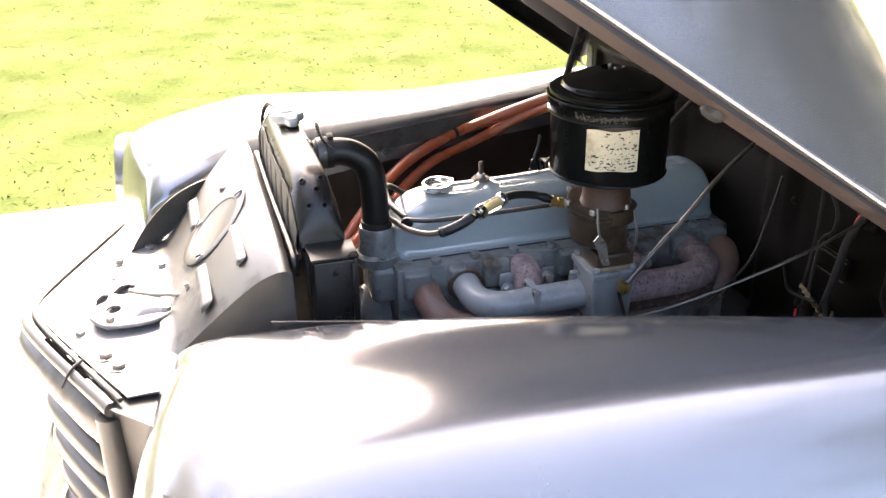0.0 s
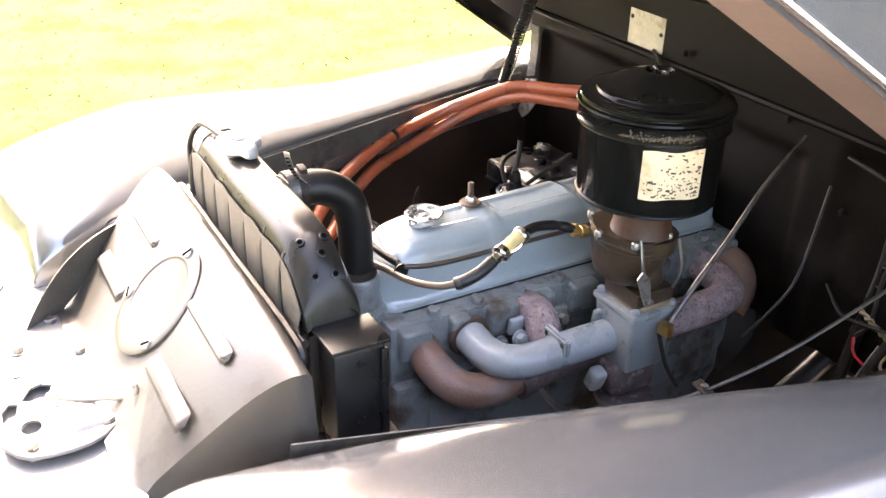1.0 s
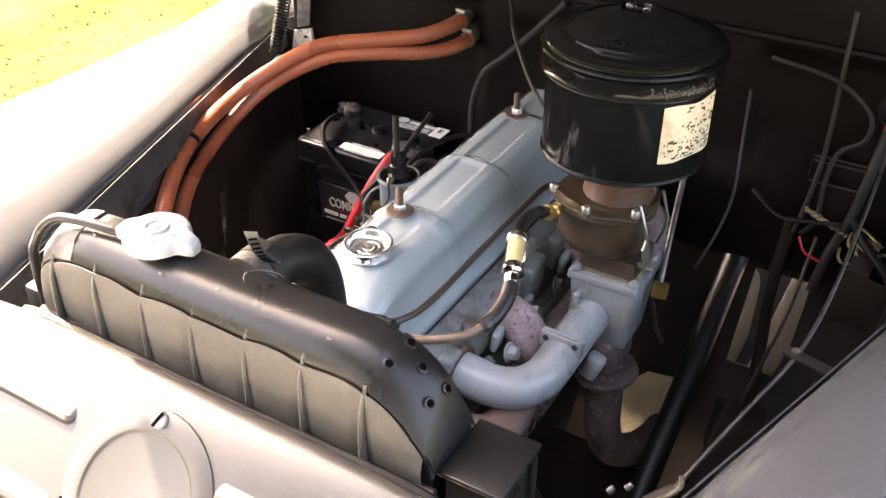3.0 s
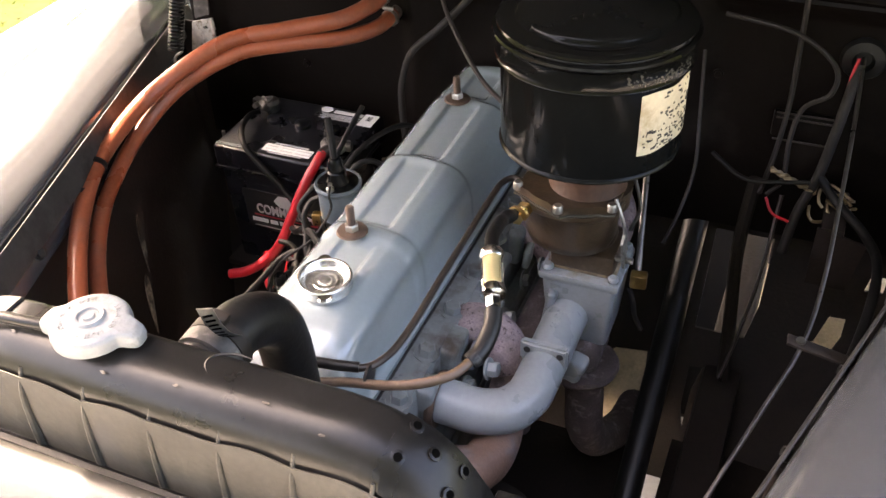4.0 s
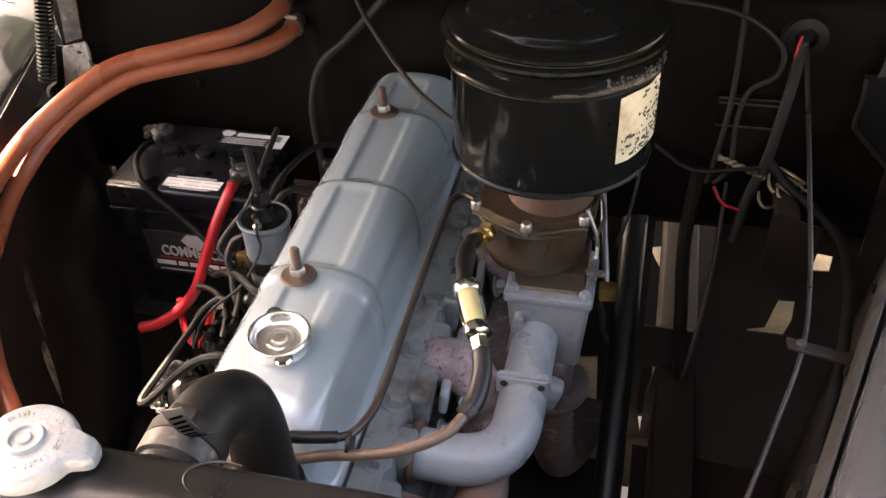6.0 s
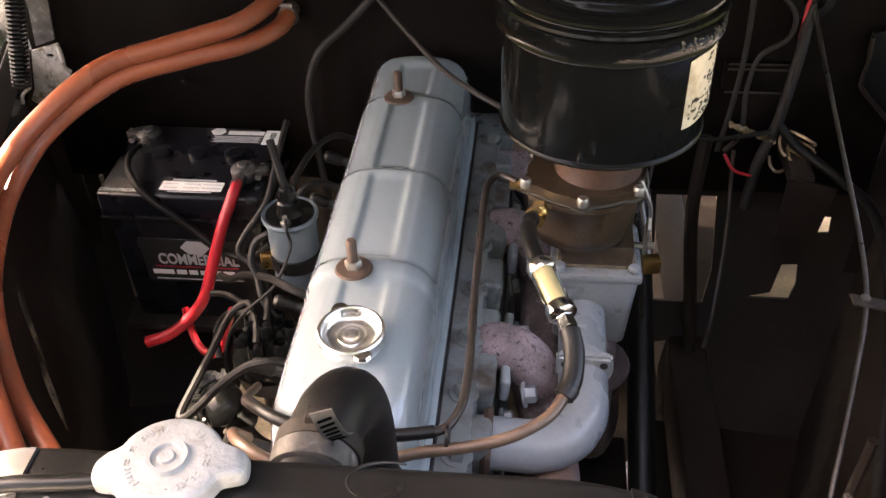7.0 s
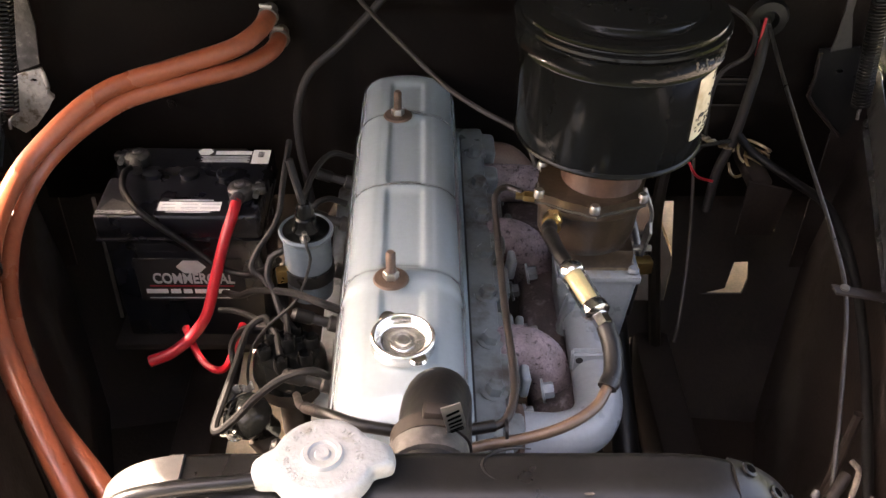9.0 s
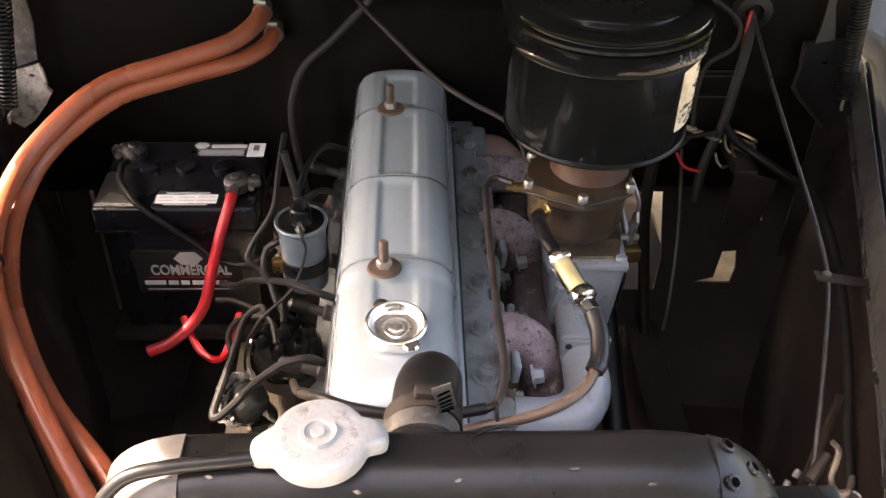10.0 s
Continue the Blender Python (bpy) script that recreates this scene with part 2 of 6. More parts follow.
def spline(points, steps=8):
    """A smooth line through the points."""
    c = [Vector(p) for p in points]
    if len(c) == 2:
        return c
    q = [2 * c[0] - c[1], *c, 2 * c[-1] - c[-2]]
    out = []
    for i in range(1, len(q) - 2):
        a, b, d, e = q[i - 1:i + 3]
        for j in range(steps):
            s = j / steps
            out.append(0.5 * (2 * b + (d - a) * s + (2 * a - 5 * b + 4 * d - e) * s * s + (3 * b - a - 3 * d + e) * s ** 3))
    return out + [c[-1]]


def tube(points, r, seg=10, steps=8, bm=None, radius=None, cap=True):
    """A round tube along a smooth line; radius(s) scales r along it."""
    bm = bm or bmesh.new()
    line = spline(points, steps)
    n = None
    rings = []
    for i, p in enumerate(line):
        d = (line[min(i + 1, len(line) - 1)] - line[max(i - 1, 0)]).normalized()
        if n is None:
            n = d.orthogonal().normalized()
        n = (n - d * n.dot(d)).normalized()
        b = d.cross(n)
        rr = r * (radius(i / (len(line) - 1)) if radius else 1)
        rings.append([bm.verts.new(p + rr * (n * math.cos(a) + b * math.sin(a))) for a in (2 * math.pi * j / seg for j in range(seg))])
    for u, v in zip(rings, rings[1:]):
        for j in range(seg):
            bm.faces.new((u[j], u[(j + 1) % seg], v[(j + 1) % seg], v[j]))
    if cap:
        bm.faces.new(rings[0][::-1]), bm.faces.new(rings[-1])
    return bm


def lathe(profile, at, axis=(0, 0, 1), seg=40, bm=None):
    """A turned body: (radius, height) pairs round an axis."""
    bm = bm or bmesh.new()
    turn = Vector((0, 0, 1)).rotation_difference(Vector(axis)).to_matrix()
    rings = []
    for r, h in profile:
        if r < 1e-6:
            rings.append([bm.verts.new(Vector(at) + turn @ Vector((0, 0, h)))])
        else:
            rings.append([bm.verts.new(Vector(at) + turn @ Vector((r * math.cos(a), r * math.sin(a), h))) for a in (2 * math.pi * j / seg for j in range(seg))])
    for u, v in zip(rings, rings[1:]):
        for j in range(seg):
            f = {u[j % len(u)]: 0, u[(j + 1) % len(u)]: 0, v[(j + 1) % len(v)]: 0, v[j % len(v)]: 0}
            if len(f) > 2:
                bm.faces.new(list(f))
    for ring in (rings[0], rings[-1]):
        if len(ring) > 1:
            bm.faces.new(ring)
    return bm


def box(size, at=(0, 0, 0), rot=(0, 0, 0), bevel=0.003, seg=2, bm=None, taper=None):
    """A box with rounded edges; taper(v) may move its corners first."""
    own = bmesh.new()
    bmesh.ops.create_cube(own, size=1)
    for v in own.verts:
        v.co = Vector((v.co.x * size[0], v.co.y * size[1], v.co.z * size[2]))
        if taper:
            taper(v.co)
    if bevel:
        bmesh.ops.bevel(own, geom=own.edges[:], offset=bevel, segments=seg, profile=0.5, affect="EDGES", clamp_overlap=True)
    own.transform(pose(*at, *rot))
    if bm is None:
        return own
    me = bpy.data.meshes.new("t")
    own.to_mesh(me), own.free()
    bm.from_mesh(me)
    bpy.data.meshes.remove(me)
    return bm


def surface(fn, nu, nv, thick=0.0, bm=None):
    """A sheet through fn(u, v), with u and v from 0 to 1."""
    bm = bm or bmesh.new()
    g = [[bm.verts.new(fn(i / nu, j / nv)) for j in range(nv + 1)] for i in range(nu + 1)]
    faces = [bm.faces.new((g[i][j], g[i + 1][j], g[i + 1][j + 1], g[i][j + 1])) for i in range(nu) for j in range(nv)]
    if thick:
        bmesh.ops.recalc_face_normals(bm, faces=bm.faces)
        bmesh.ops.solidify(bm, geom=faces, thickness=thick)
    return bm


def plate(outline, holes=(), thick=0.002, frame3=None):
    """A flat plate with holes; frame3 maps (a, b) and a height to the world."""
    bm = bmesh.new()
    edges = []
    for loop in (outline, *holes):
        vs = [bm.verts.new((a, b, 0)) for a, b in loop]
        edges += [bm.edges.new((vs[i], vs[(i + 1) % len(vs)])) for i in range(len(vs))]
    bmesh.ops.triangle_fill(bm, edges=edges, use_beauty=True)
    ext = bmesh.ops.extrude_face_region(bm, geom=bm.faces[:])
    for g in ext["geom"]:
        if isinstance(g, bmesh.types.BMVert):
            g.co.z += thick
    if frame3:
        for v in bm.verts:
            v.co = frame3(v.co.x, v.co.y, v.co.z)
    return bm


def ring_points(cx, cy, rx, ry=None, n=20):
    ry = ry or rx
    return [(cx + rx * math.cos(2 * math.pi * i / n), cy + ry * math.sin(2 * math.pi * i / n)) for i in range(n)]


def bolt(at, axis=(0, 0, 1), r=0.007, h=0.006, bm=None):
    """A hexagon head on a washer."""
    bm = lathe([(0, -0.002), (r * 1.45, -0.002), (r * 1.45, 0.0008), (r * 1.1, 0.001)], at, axis, 14, bm)
    return lathe([(r, 0.0), (r, h * 0.85), (r * 0.85, h), (0, h)], at, axis, 6, bm)


def lettering(text, size, m, mat, parent, name="lettering", label=""):
    """Raised print with the built-in font, laid at the pose m (x to the right, y up)."""
    cu = bpy.data.curves.new(name, "FONT")
    cu.body, cu.size, cu.extrude, cu.align_x, cu.align_y = text, size, 0.0004, "CENTER", "CENTER"
    cu.offset = size * 0.022
    tmp = bpy.data.objects.new(name, cu)
    me = bpy.data.meshes.new_from_object(tmp)
    bpy.data.objects.remove(tmp)
    bpy.data.curves.remove(cu)
    me.transform(Matrix.Translation(-root_at(parent)) @ m)
    me.materials.clear()
    me.materials.append(mat)
    ob = new(name, me)
    ob.parent = parent
    if label:
        ob["label"] = label
    return ob


MID = 0.055            # the middle of the truck


def edge_half(y):
    """Half the width of the opening between the fenders."""
    return 0.488 + 0.31 * y if y < 0.5 else 0.643


# ---- ground ----
def ground_sheet():
    bm = bmesh.new()
    bmesh.ops.create_grid(bm, x_segments=40, y_segments=40, size=400)
    bmesh.ops.translate(bm, verts=bm.verts, vec=(0, 0, -0.03))
    g = part("ground", bm, SOIL)
    tagged(g, "sunlit green lawn beside a concrete driveway", "lawn", kind="structure")
    d = thing("driveway", (1.3, 0.0, -0.08), "pale concrete driveway in full sun", "driveway", kind="structure")
    for y0 in range(-2, 6):
        part("slab", box((8.0, 2.96, 0.08), (1.3, y0 * 3.0 + 1.1, -0.04), bevel=0.012, seg=2), CONCRETE, d)
    rnd = random.Random(4)
    bl = bmesh.new()
    for _ in range(9000):
        x = -2.69 - rnd.random() ** 1.6 * 5.5
        y = rnd.uniform(-4.5, 7.0)
        h, a = rnd.uniform(0.002, 0.010), rnd.uniform(0, 6.28)
        w, lx, ly = 0.004 + 0.004 * rnd.random(), rnd.gauss(0, 0.03), rnd.gauss(0, 0.03)
        z = -0.03
        v = [bl.verts.new((x + w * math.cos(a), y + w * math.sin(a), z)), bl.verts.new((x - w * math.cos(a), y - w * math.sin(a), z)),
             bl.verts.new((x + lx, y + ly, z + h + 0.006))]
        bl.faces.new(v)
    tagged(part("grass", bl, GRASS), "short mown grass blades along the driveway edge", "grass", kind="stuff")


ground_sheet()


def shade_tree(x, y, height, seed):
    """A broad leafy tree: tapered trunk, limbs, and a crown of many loose leaf clumps with gaps."""
    rnd = random.Random(seed)
    t = thing("tree", (x, y, -0.03), "broad leafy tree out of view, added to darken sky light and reflections", "tree", "trees round the driveway")
    top = Vector((x + 0.2, y, height * 0.62))
    part("trunk", tube([(x, y, -0.05), (x + 0.05, y + 0.04, height * 0.2), (x - 0.04, y, height * 0.42), top], 0.24, 12, 6, radius=lambda s: 1.15 - 0.85 * s), BARK, t)
    tips = []
    for i in range(9):
        a = 2 * math.pi * i / 9 + rnd.uniform(-0.3, 0.3)
        r, z0 = rnd.uniform(1.6, 2.9), height * rnd.uniform(0.18, 0.5)
        tip = Vector((x + r * math.cos(a), y + r * math.sin(a), z0 + height * rnd.uniform(0.15, 0.4)))
        tips.append(tip)
        part("limb", tube([(x, y, z0), (x + 0.4 * r * math.cos(a), y + 0.4 * r * math.sin(a), z0 + 0.35), tip], 0.09, 8, 5, radius=lambda s: 1 - 0.8 * s), BARK, t)
    bm = bmesh.new()
    for _ in range(210):
        c = rnd.choice(tips + [top]) + Vector((rnd.gauss(0, 1.0), rnd.gauss(0, 1.0), rnd.gauss(0.1, 1.0)))
        rr = rnd.uniform(0.35, 0.75)
        for _ in range(46):
            d = Vector((rnd.gauss(0, 1), rnd.gauss(0, 1), rnd.gauss(0, 0.7))).normalized()
            p = c + d * rr * rnd.random() ** 0.4
            u = Vector((rnd.gauss(0, 1), rnd.gauss(0, 1), rnd.gauss(0, 1))).normalized()
            w = u.orthogonal().normalized()
            l = rnd.uniform(0.07, 0.14)
            bm.faces.new([bm.verts.new(p + q) for q in (-u * l, w * l * 0.5, u * l, -w * l * 0.5)])
    part("crown", bm, LEAF, t)


# trees out of view, placed to darken sky light and paint reflections
shade_tree(-2.0, 8.0, 8.5, 11), shade_tree(1.4, 7.6, 7.0, 12), shade_tree(-0.6, 8.6, 7.5, 13), shade_tree(2.1, 5.4, 5.4, 14), shade_tree(-1.0, 5.8, 5.6, 15), shade_tree(-1.5, -7.6, 8.5, 16), shade_tree(1.7, -8.0, 9.0, 17), shade_tree(4.9, -7.4, 8.5, 18)


# ---- the truck's sheet metal ----
def fender(side, label):
    """A rounded front fender: side +1 for the driver's, -1 for the passenger's."""
    y0, y1 = -0.705, 0.95
    t = thing("fender", (MID + side * 0.75, 0.1, 0.0), label, "fender", "front fenders of the truck")

    def at(u, v):
        y = y0 + (y1 - y0) * u ** 2.2
        e = edge_half(y) if y > -0.62 else edge_half(-0.62)
        nose = max(0.0, (-0.48 - y) / 0.2255)
        n = (1 - min(1.0, nose) ** 5) ** (1 / 4.5)
        crown = 1.012 - 0.03 * max(0, y) ** 1.5 - 0.052 * min(1.0, max(0.0, (-0.15 - y) / 0.5)) ** 2
        inner = 0.10 + 0.05 * max(0.0, 0.3 - y)
        outer = 0.98 - 0.06 * nose ** 2
        if v < 0.08:                                  # the rolled lip on the inner side
            s = v / 0.08
            x, z = e - 0.004 + 0.010 * s, crown - 0.105 + 0.068 * s
        elif v < 0.30:
            s = (v - 0.08) / 0.22 * math.pi / 2
            x, z = e + 0.006 + (inner - 0.006) * (1 - math.cos(s)), crown - 0.037 + 0.037 * math.sin(s) ** 0.9
        else:
            s = (v - 0.30) / 0.70 * math.pi / 2
            x, z = e + inner + (outer - e - inner) * math.sin(s) ** 0.92, crown - 0.62 * (1 - math.cos(s) ** 0.85)
        if side < 0 and v > 0.08:
            z += 0.062 * min(1.0, max(0.0, (0.05 - y) / 0.45)) ** 1.3 * math.sin(math.pi * min(1.0, max(0.0, (x - e) / (outer - e)))) ** 0.8
            n = (1 - min(1.0, nose) ** 10) ** (1 / 4.5)
        base = 0.40
        z = base + (z - base) * max(n, 0.0)
        y += 0.045 * nose * min(1.0, abs(x - 0.66) / 0.28) ** 2
        return Vector((MID + side * x, y, z))

    part("panel", surface(at, 130, 140, 0.0015), BODY, t)
    # the flange with its row of bolts that the inner panel hangs on
    fl = surface(lambda u, v: Vector((MID + side * (edge_half(-0.46 + 0.98 * u) - 0.008 + 0.010 * v), -0.46 + 0.98 * u, 0.938 + 0.040 * v ** 0.6)), 30, 6, 0.002)
    flange = part("flange", fl, FLANGE, t, "grimy inner flange")
    for i in range(7):
        y = -0.36 + 0.13 * i
        part("bolt", bolt((MID + side * (edge_half(y) - 0.008), y, 0.934), (-side, 0, 0.3), 0.006, 0.006), BLACK_SATIN, flange)
    # headlight set into the nose
    c, ax = (MID + side * 0.70, -0.690, 0.855), (side * 0.06, -1, 0.05)
    ring = part("headlight", lathe([(0.06, -0.05), (0.098, -0.056), (0.1025, -0.022), (0.1010, 0.0), (0.095, 0.012), (0.085, 0.016), (0.077, 0.010), (0.077, -0.01)], c, ax, 48), BODY, t, "painted headlight ring")
    part("gasket", lathe([(0.097, -0.060), (0.1025, -0.060), (0.1025, -0.056), (0.097, -0.056)], c, ax, 48), RUBBER, ring, "thin black gasket")
    part("lens", lathe([(0.0, 0.022), (0.035, 0.019), (0.06, 0.012), (0.077, 0.0), (0.077, -0.02), (0, -0.02)], c, ax, 40), LENS, ring, "ribbed glass lens")
    return t


fender(1, "grey painted rounded steel front fender beside the open engine bay")
fender(-1, "grey painted rounded front fender with a headlight, bleached by the sun")


def inner_panel(side):
    """The dark panel under a fender's edge."""
    t = thing("inner_fender", (MID + side * 0.52, 0.0, 0.45), "dark dirty inner fender panel under the fender edge, shade put into its colour", "inner fender", "inner fender panels")

    def to3(a, b, h):
        e = edge_half(a)
        return Vector((MID + side * (e + 0.014 - 0.066 * (1 - b) + h), a, 0.42 + 0.52 * b))

    outline = [(-0.40 + 0.88 * i / 16, 0) for i in range(17)] + [(0.48 - 0.88 * i / 16, 1) for i in range(17)]
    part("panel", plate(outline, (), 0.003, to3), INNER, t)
    if side < 0:
        # two slivers of sunlight painted on the panel as pale patches
        for y, b, w, h in ((0.142, 0.645, 0.013, 0.085), (0.100, 0.480, 0.014, 0.090)):
            q = [(y + w * math.cos(k) * (0.6 + 0.4 * math.sin(k)) + 0.014 * math.sin(k), b + h * math.sin(k)) for k in (2 * math.pi * i / 18 for i in range(18))]
            part("sun_sliver", plate(q, (), 0.0012, lambda a, b, h: to3(a, b, -0.0022 + h)), WORN_AND_SUN, t, "sun sliver painted as a pale patch")
    part("stay", tube([(MID + side * (edge_half(-0.1) - 0.050), -0.10, 0.46), (MID + side * (edge_half(-0.05) - 0.022), -0.05, 0.85)], 0.006, 8), INNER, t)
    return t


inner_panel(1), inner_panel(-1)


def firewall():
    t = thing("firewall", (MID, 0.47, 0.4), "dark grey pressed-steel firewall with embossed panels and grommets, hood shade put into its paint", "firewall")

    def wall(u, v):
        x = -0.60 + 1.20 * u
        z = 0.762 + (0.328 + 0.185 * (1 - abs(x / 0.74) ** 2.6)) * v
        d = 0.0
        for x0, x1, z0, z1 in ((-0.55, -0.20, 0.74, 1.10), (-0.14, 0.18, 0.70, 1.08), (0.26, 0.60, 0.72, 1.12)):
            a = min(x - x0, x1 - x, z - z0, z1 - z)
            d += 0.012 / (1 + math.exp(-max(-40, min(40, a * 260))))
        return Vector((MID + x, 0.475 + d, z))

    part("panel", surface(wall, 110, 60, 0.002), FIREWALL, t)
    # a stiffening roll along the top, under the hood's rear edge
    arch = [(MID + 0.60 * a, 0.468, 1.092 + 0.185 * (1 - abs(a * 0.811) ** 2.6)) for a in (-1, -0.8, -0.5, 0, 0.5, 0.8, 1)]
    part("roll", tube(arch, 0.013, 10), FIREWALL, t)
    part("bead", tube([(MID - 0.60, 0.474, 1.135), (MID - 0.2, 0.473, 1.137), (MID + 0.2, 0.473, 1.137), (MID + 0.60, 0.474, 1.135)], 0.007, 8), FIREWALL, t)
    # the cowl is drawn far back, out of view, to shade the floor
    part("cowl", surface(lambda u, v: Vector((MID + 0.70 * (2 * u - 1), 0.475 + 0.90 * v, 1.088 + 0.19 * (1 - abs((2 * u - 1) * 0.95) ** 2.6) + 0.03 * min(1.0, 3 * v))), 30, 12, 0.002), BODY_WORN, t)
    # toe board, slanting to the driver's side, with openings
    out = [(-0.66, 0), (0.68, 0), (0.68, 1.45), (-0.66, 1.45)]
    places = [[(0.495, 0.584), (0.538, 0.592), (0.553, 0.628), (0.577, 0.629), (0.576, 0.604), (0.566, 0.584)],
              [(0.358, 0.575), (0.358, 0.712), (0.450, 0.712), (0.448, 0.620), (0.436, 0.575)],
              [(0.600, 0.692), (0.623, 0.690), (0.620, 0.670), (0.593, 0.669)],
              [(0.362, 0.521), (0.384, 0.524), (0.373, 0.489), (0.370, 0.437), (0.362, 0.465)],
              [(-0.252, 0.512), (-0.212, 0.494), (-0.172, 0.462), (-0.205, 0.440), (-0.240, 0.436)]]
    holes = [[(x - MID, (z - 0.36) / 0.27) for x, z in q] for q in places]
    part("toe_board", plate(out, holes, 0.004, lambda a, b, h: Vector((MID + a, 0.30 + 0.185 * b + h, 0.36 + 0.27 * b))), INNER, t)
    # a tan plate takes the place of an opening onto sunlit ground
    low = [(0.186, 0.482), (0.225, 0.410), (0.262, 0.430), (0.300, 0.452), (0.292, 0.530), (0.240, 0.525)]
    part("lit_patch", plate(low, (), 0.002, lambda a, b, h: Vector((a, 0.30 + 0.185 * (b - 0.36) / 0.27 - 0.006 + h, b))), LIT_GROUND, t, "tan patch painted as sunlit ground below")
    # data plate, screwed on
    pl = part("data_plate", box((0.100, 0.0016, 0.066), (-0.168, 0.4725, 1.180), bevel=0.0006, seg=1), PAPER, t, "pale blank data plate")
    for dx, dz in ((-0.042, 0.018), (0.042, 0.002)):
        part("screw", bolt((-0.168 + dx, 0.471, 1.180 + dz), (0, -1, 0), 0.0028, 0.002), INK, pl)
    # grommet on the driver's side
    part("grommet", lathe([(0.012, -0.01), (0.026, -0.01), (0.030, 0.0), (0.026, 0.008), (0.014, 0.010), (0.010, 0.0)], (0.508, 0.482, 1.065), (0, -1, 0), 24), RUBBER, t, "round black rubber grommet")
    for x, z in ((0.33, 1.02), (0.20, 1.13), (0.42, 1.16), (-0.05, 1.17), (-0.33, 0.93)):
        part("screw", bolt((x, 0.470 if z < 1.1 else 0.462, z), (0, -1, 0), 0.005, 0.004), FIREWALL, t)
    # small pressed vent on the driver's side
    v = part("vent", box((0.086, 0.012, 0.040), (0.455, 0.471, 0.960), bevel=0.004), FIREWALL, t)
    for dz in (-0.022, 0.012, 0.020):
        part("rib", tube([(0.416, 0.463, 0.960 + dz), (0.494, 0.463, 0.960 + dz)], 0.0014, 6), DARK_TUBE, v)


firewall()


# ---- the hood, raised ----
def hood():
    t = thing("hood", (MID, 0.52, 1.10), "grey painted rounded hood, raised open on its rear hinges", "hood")

    def rail(s):
        return 0.750 - 0.24 * s ** 1.2, 0.52 - 1.02 * s, 1.037 + 0.70 * s

    up = Vector((0, 0.566, 0.824))

    def shell(off):
        def at(u, v):
            hw, y, z = rail(u)
            a = (2 * v - 1)
            arch = (0.20 + 0.24 * min(1.0, 2.2 * u)) * (1 - abs(a) ** 2.4) + off
            return Vector((MID + a * (hw - off * 0.2), y, z)) + up * arch
        return at

    part("skin", surface(shell(0.0), 36, 48, 0.0015), BODY, t)
    for side in (-1, 1):
        def lip(u, v):
            hw, y, z = rail(u)
            return Vector((MID + side * (hw - 0.062 * v), y, z)) - up * (0.004 + 0.016 * v)
        part("flange", surface(lip, 30, 3, 0.002), PRIMER, t, "red-brown primed edge flange")
        part("rolled_edge", tube([(MID + side * rail(k / 12)[0], rail(k / 12)[1], rail(k / 12)[2]) for k in range(13)], 0.0045, 8, 3), BODY, t)
        def brace(u, v):
            hw, y, z = rail(0.06 + 0.9 * u)
            a = (hw - 0.10 - 0.05 * v)
            return Vector((MID + side * a, y, z)) + up * (0.02 + 0.05 * v)
        part("brace", surface(brace, 20, 3, 0.002), HOOD_IN, t)
        # one small buffer on the flange
        hw, y, z = rail(0.43)
        part("buffer", lathe([(0.012, -0.004), (0.016, 0.0), (0.016, 0.008), (0.010, 0.013), (0, 0.014)], Vector((MID + side * (hw - 0.050), y, z)) - up * 0.016, -up, 18), RUBBER_GREY, t)
    part("liner", surface(shell(-0.012), 30, 40, 0.001), HOOD_IN, t, "dark unpainted underside")
    return t


hood_thing = hood()


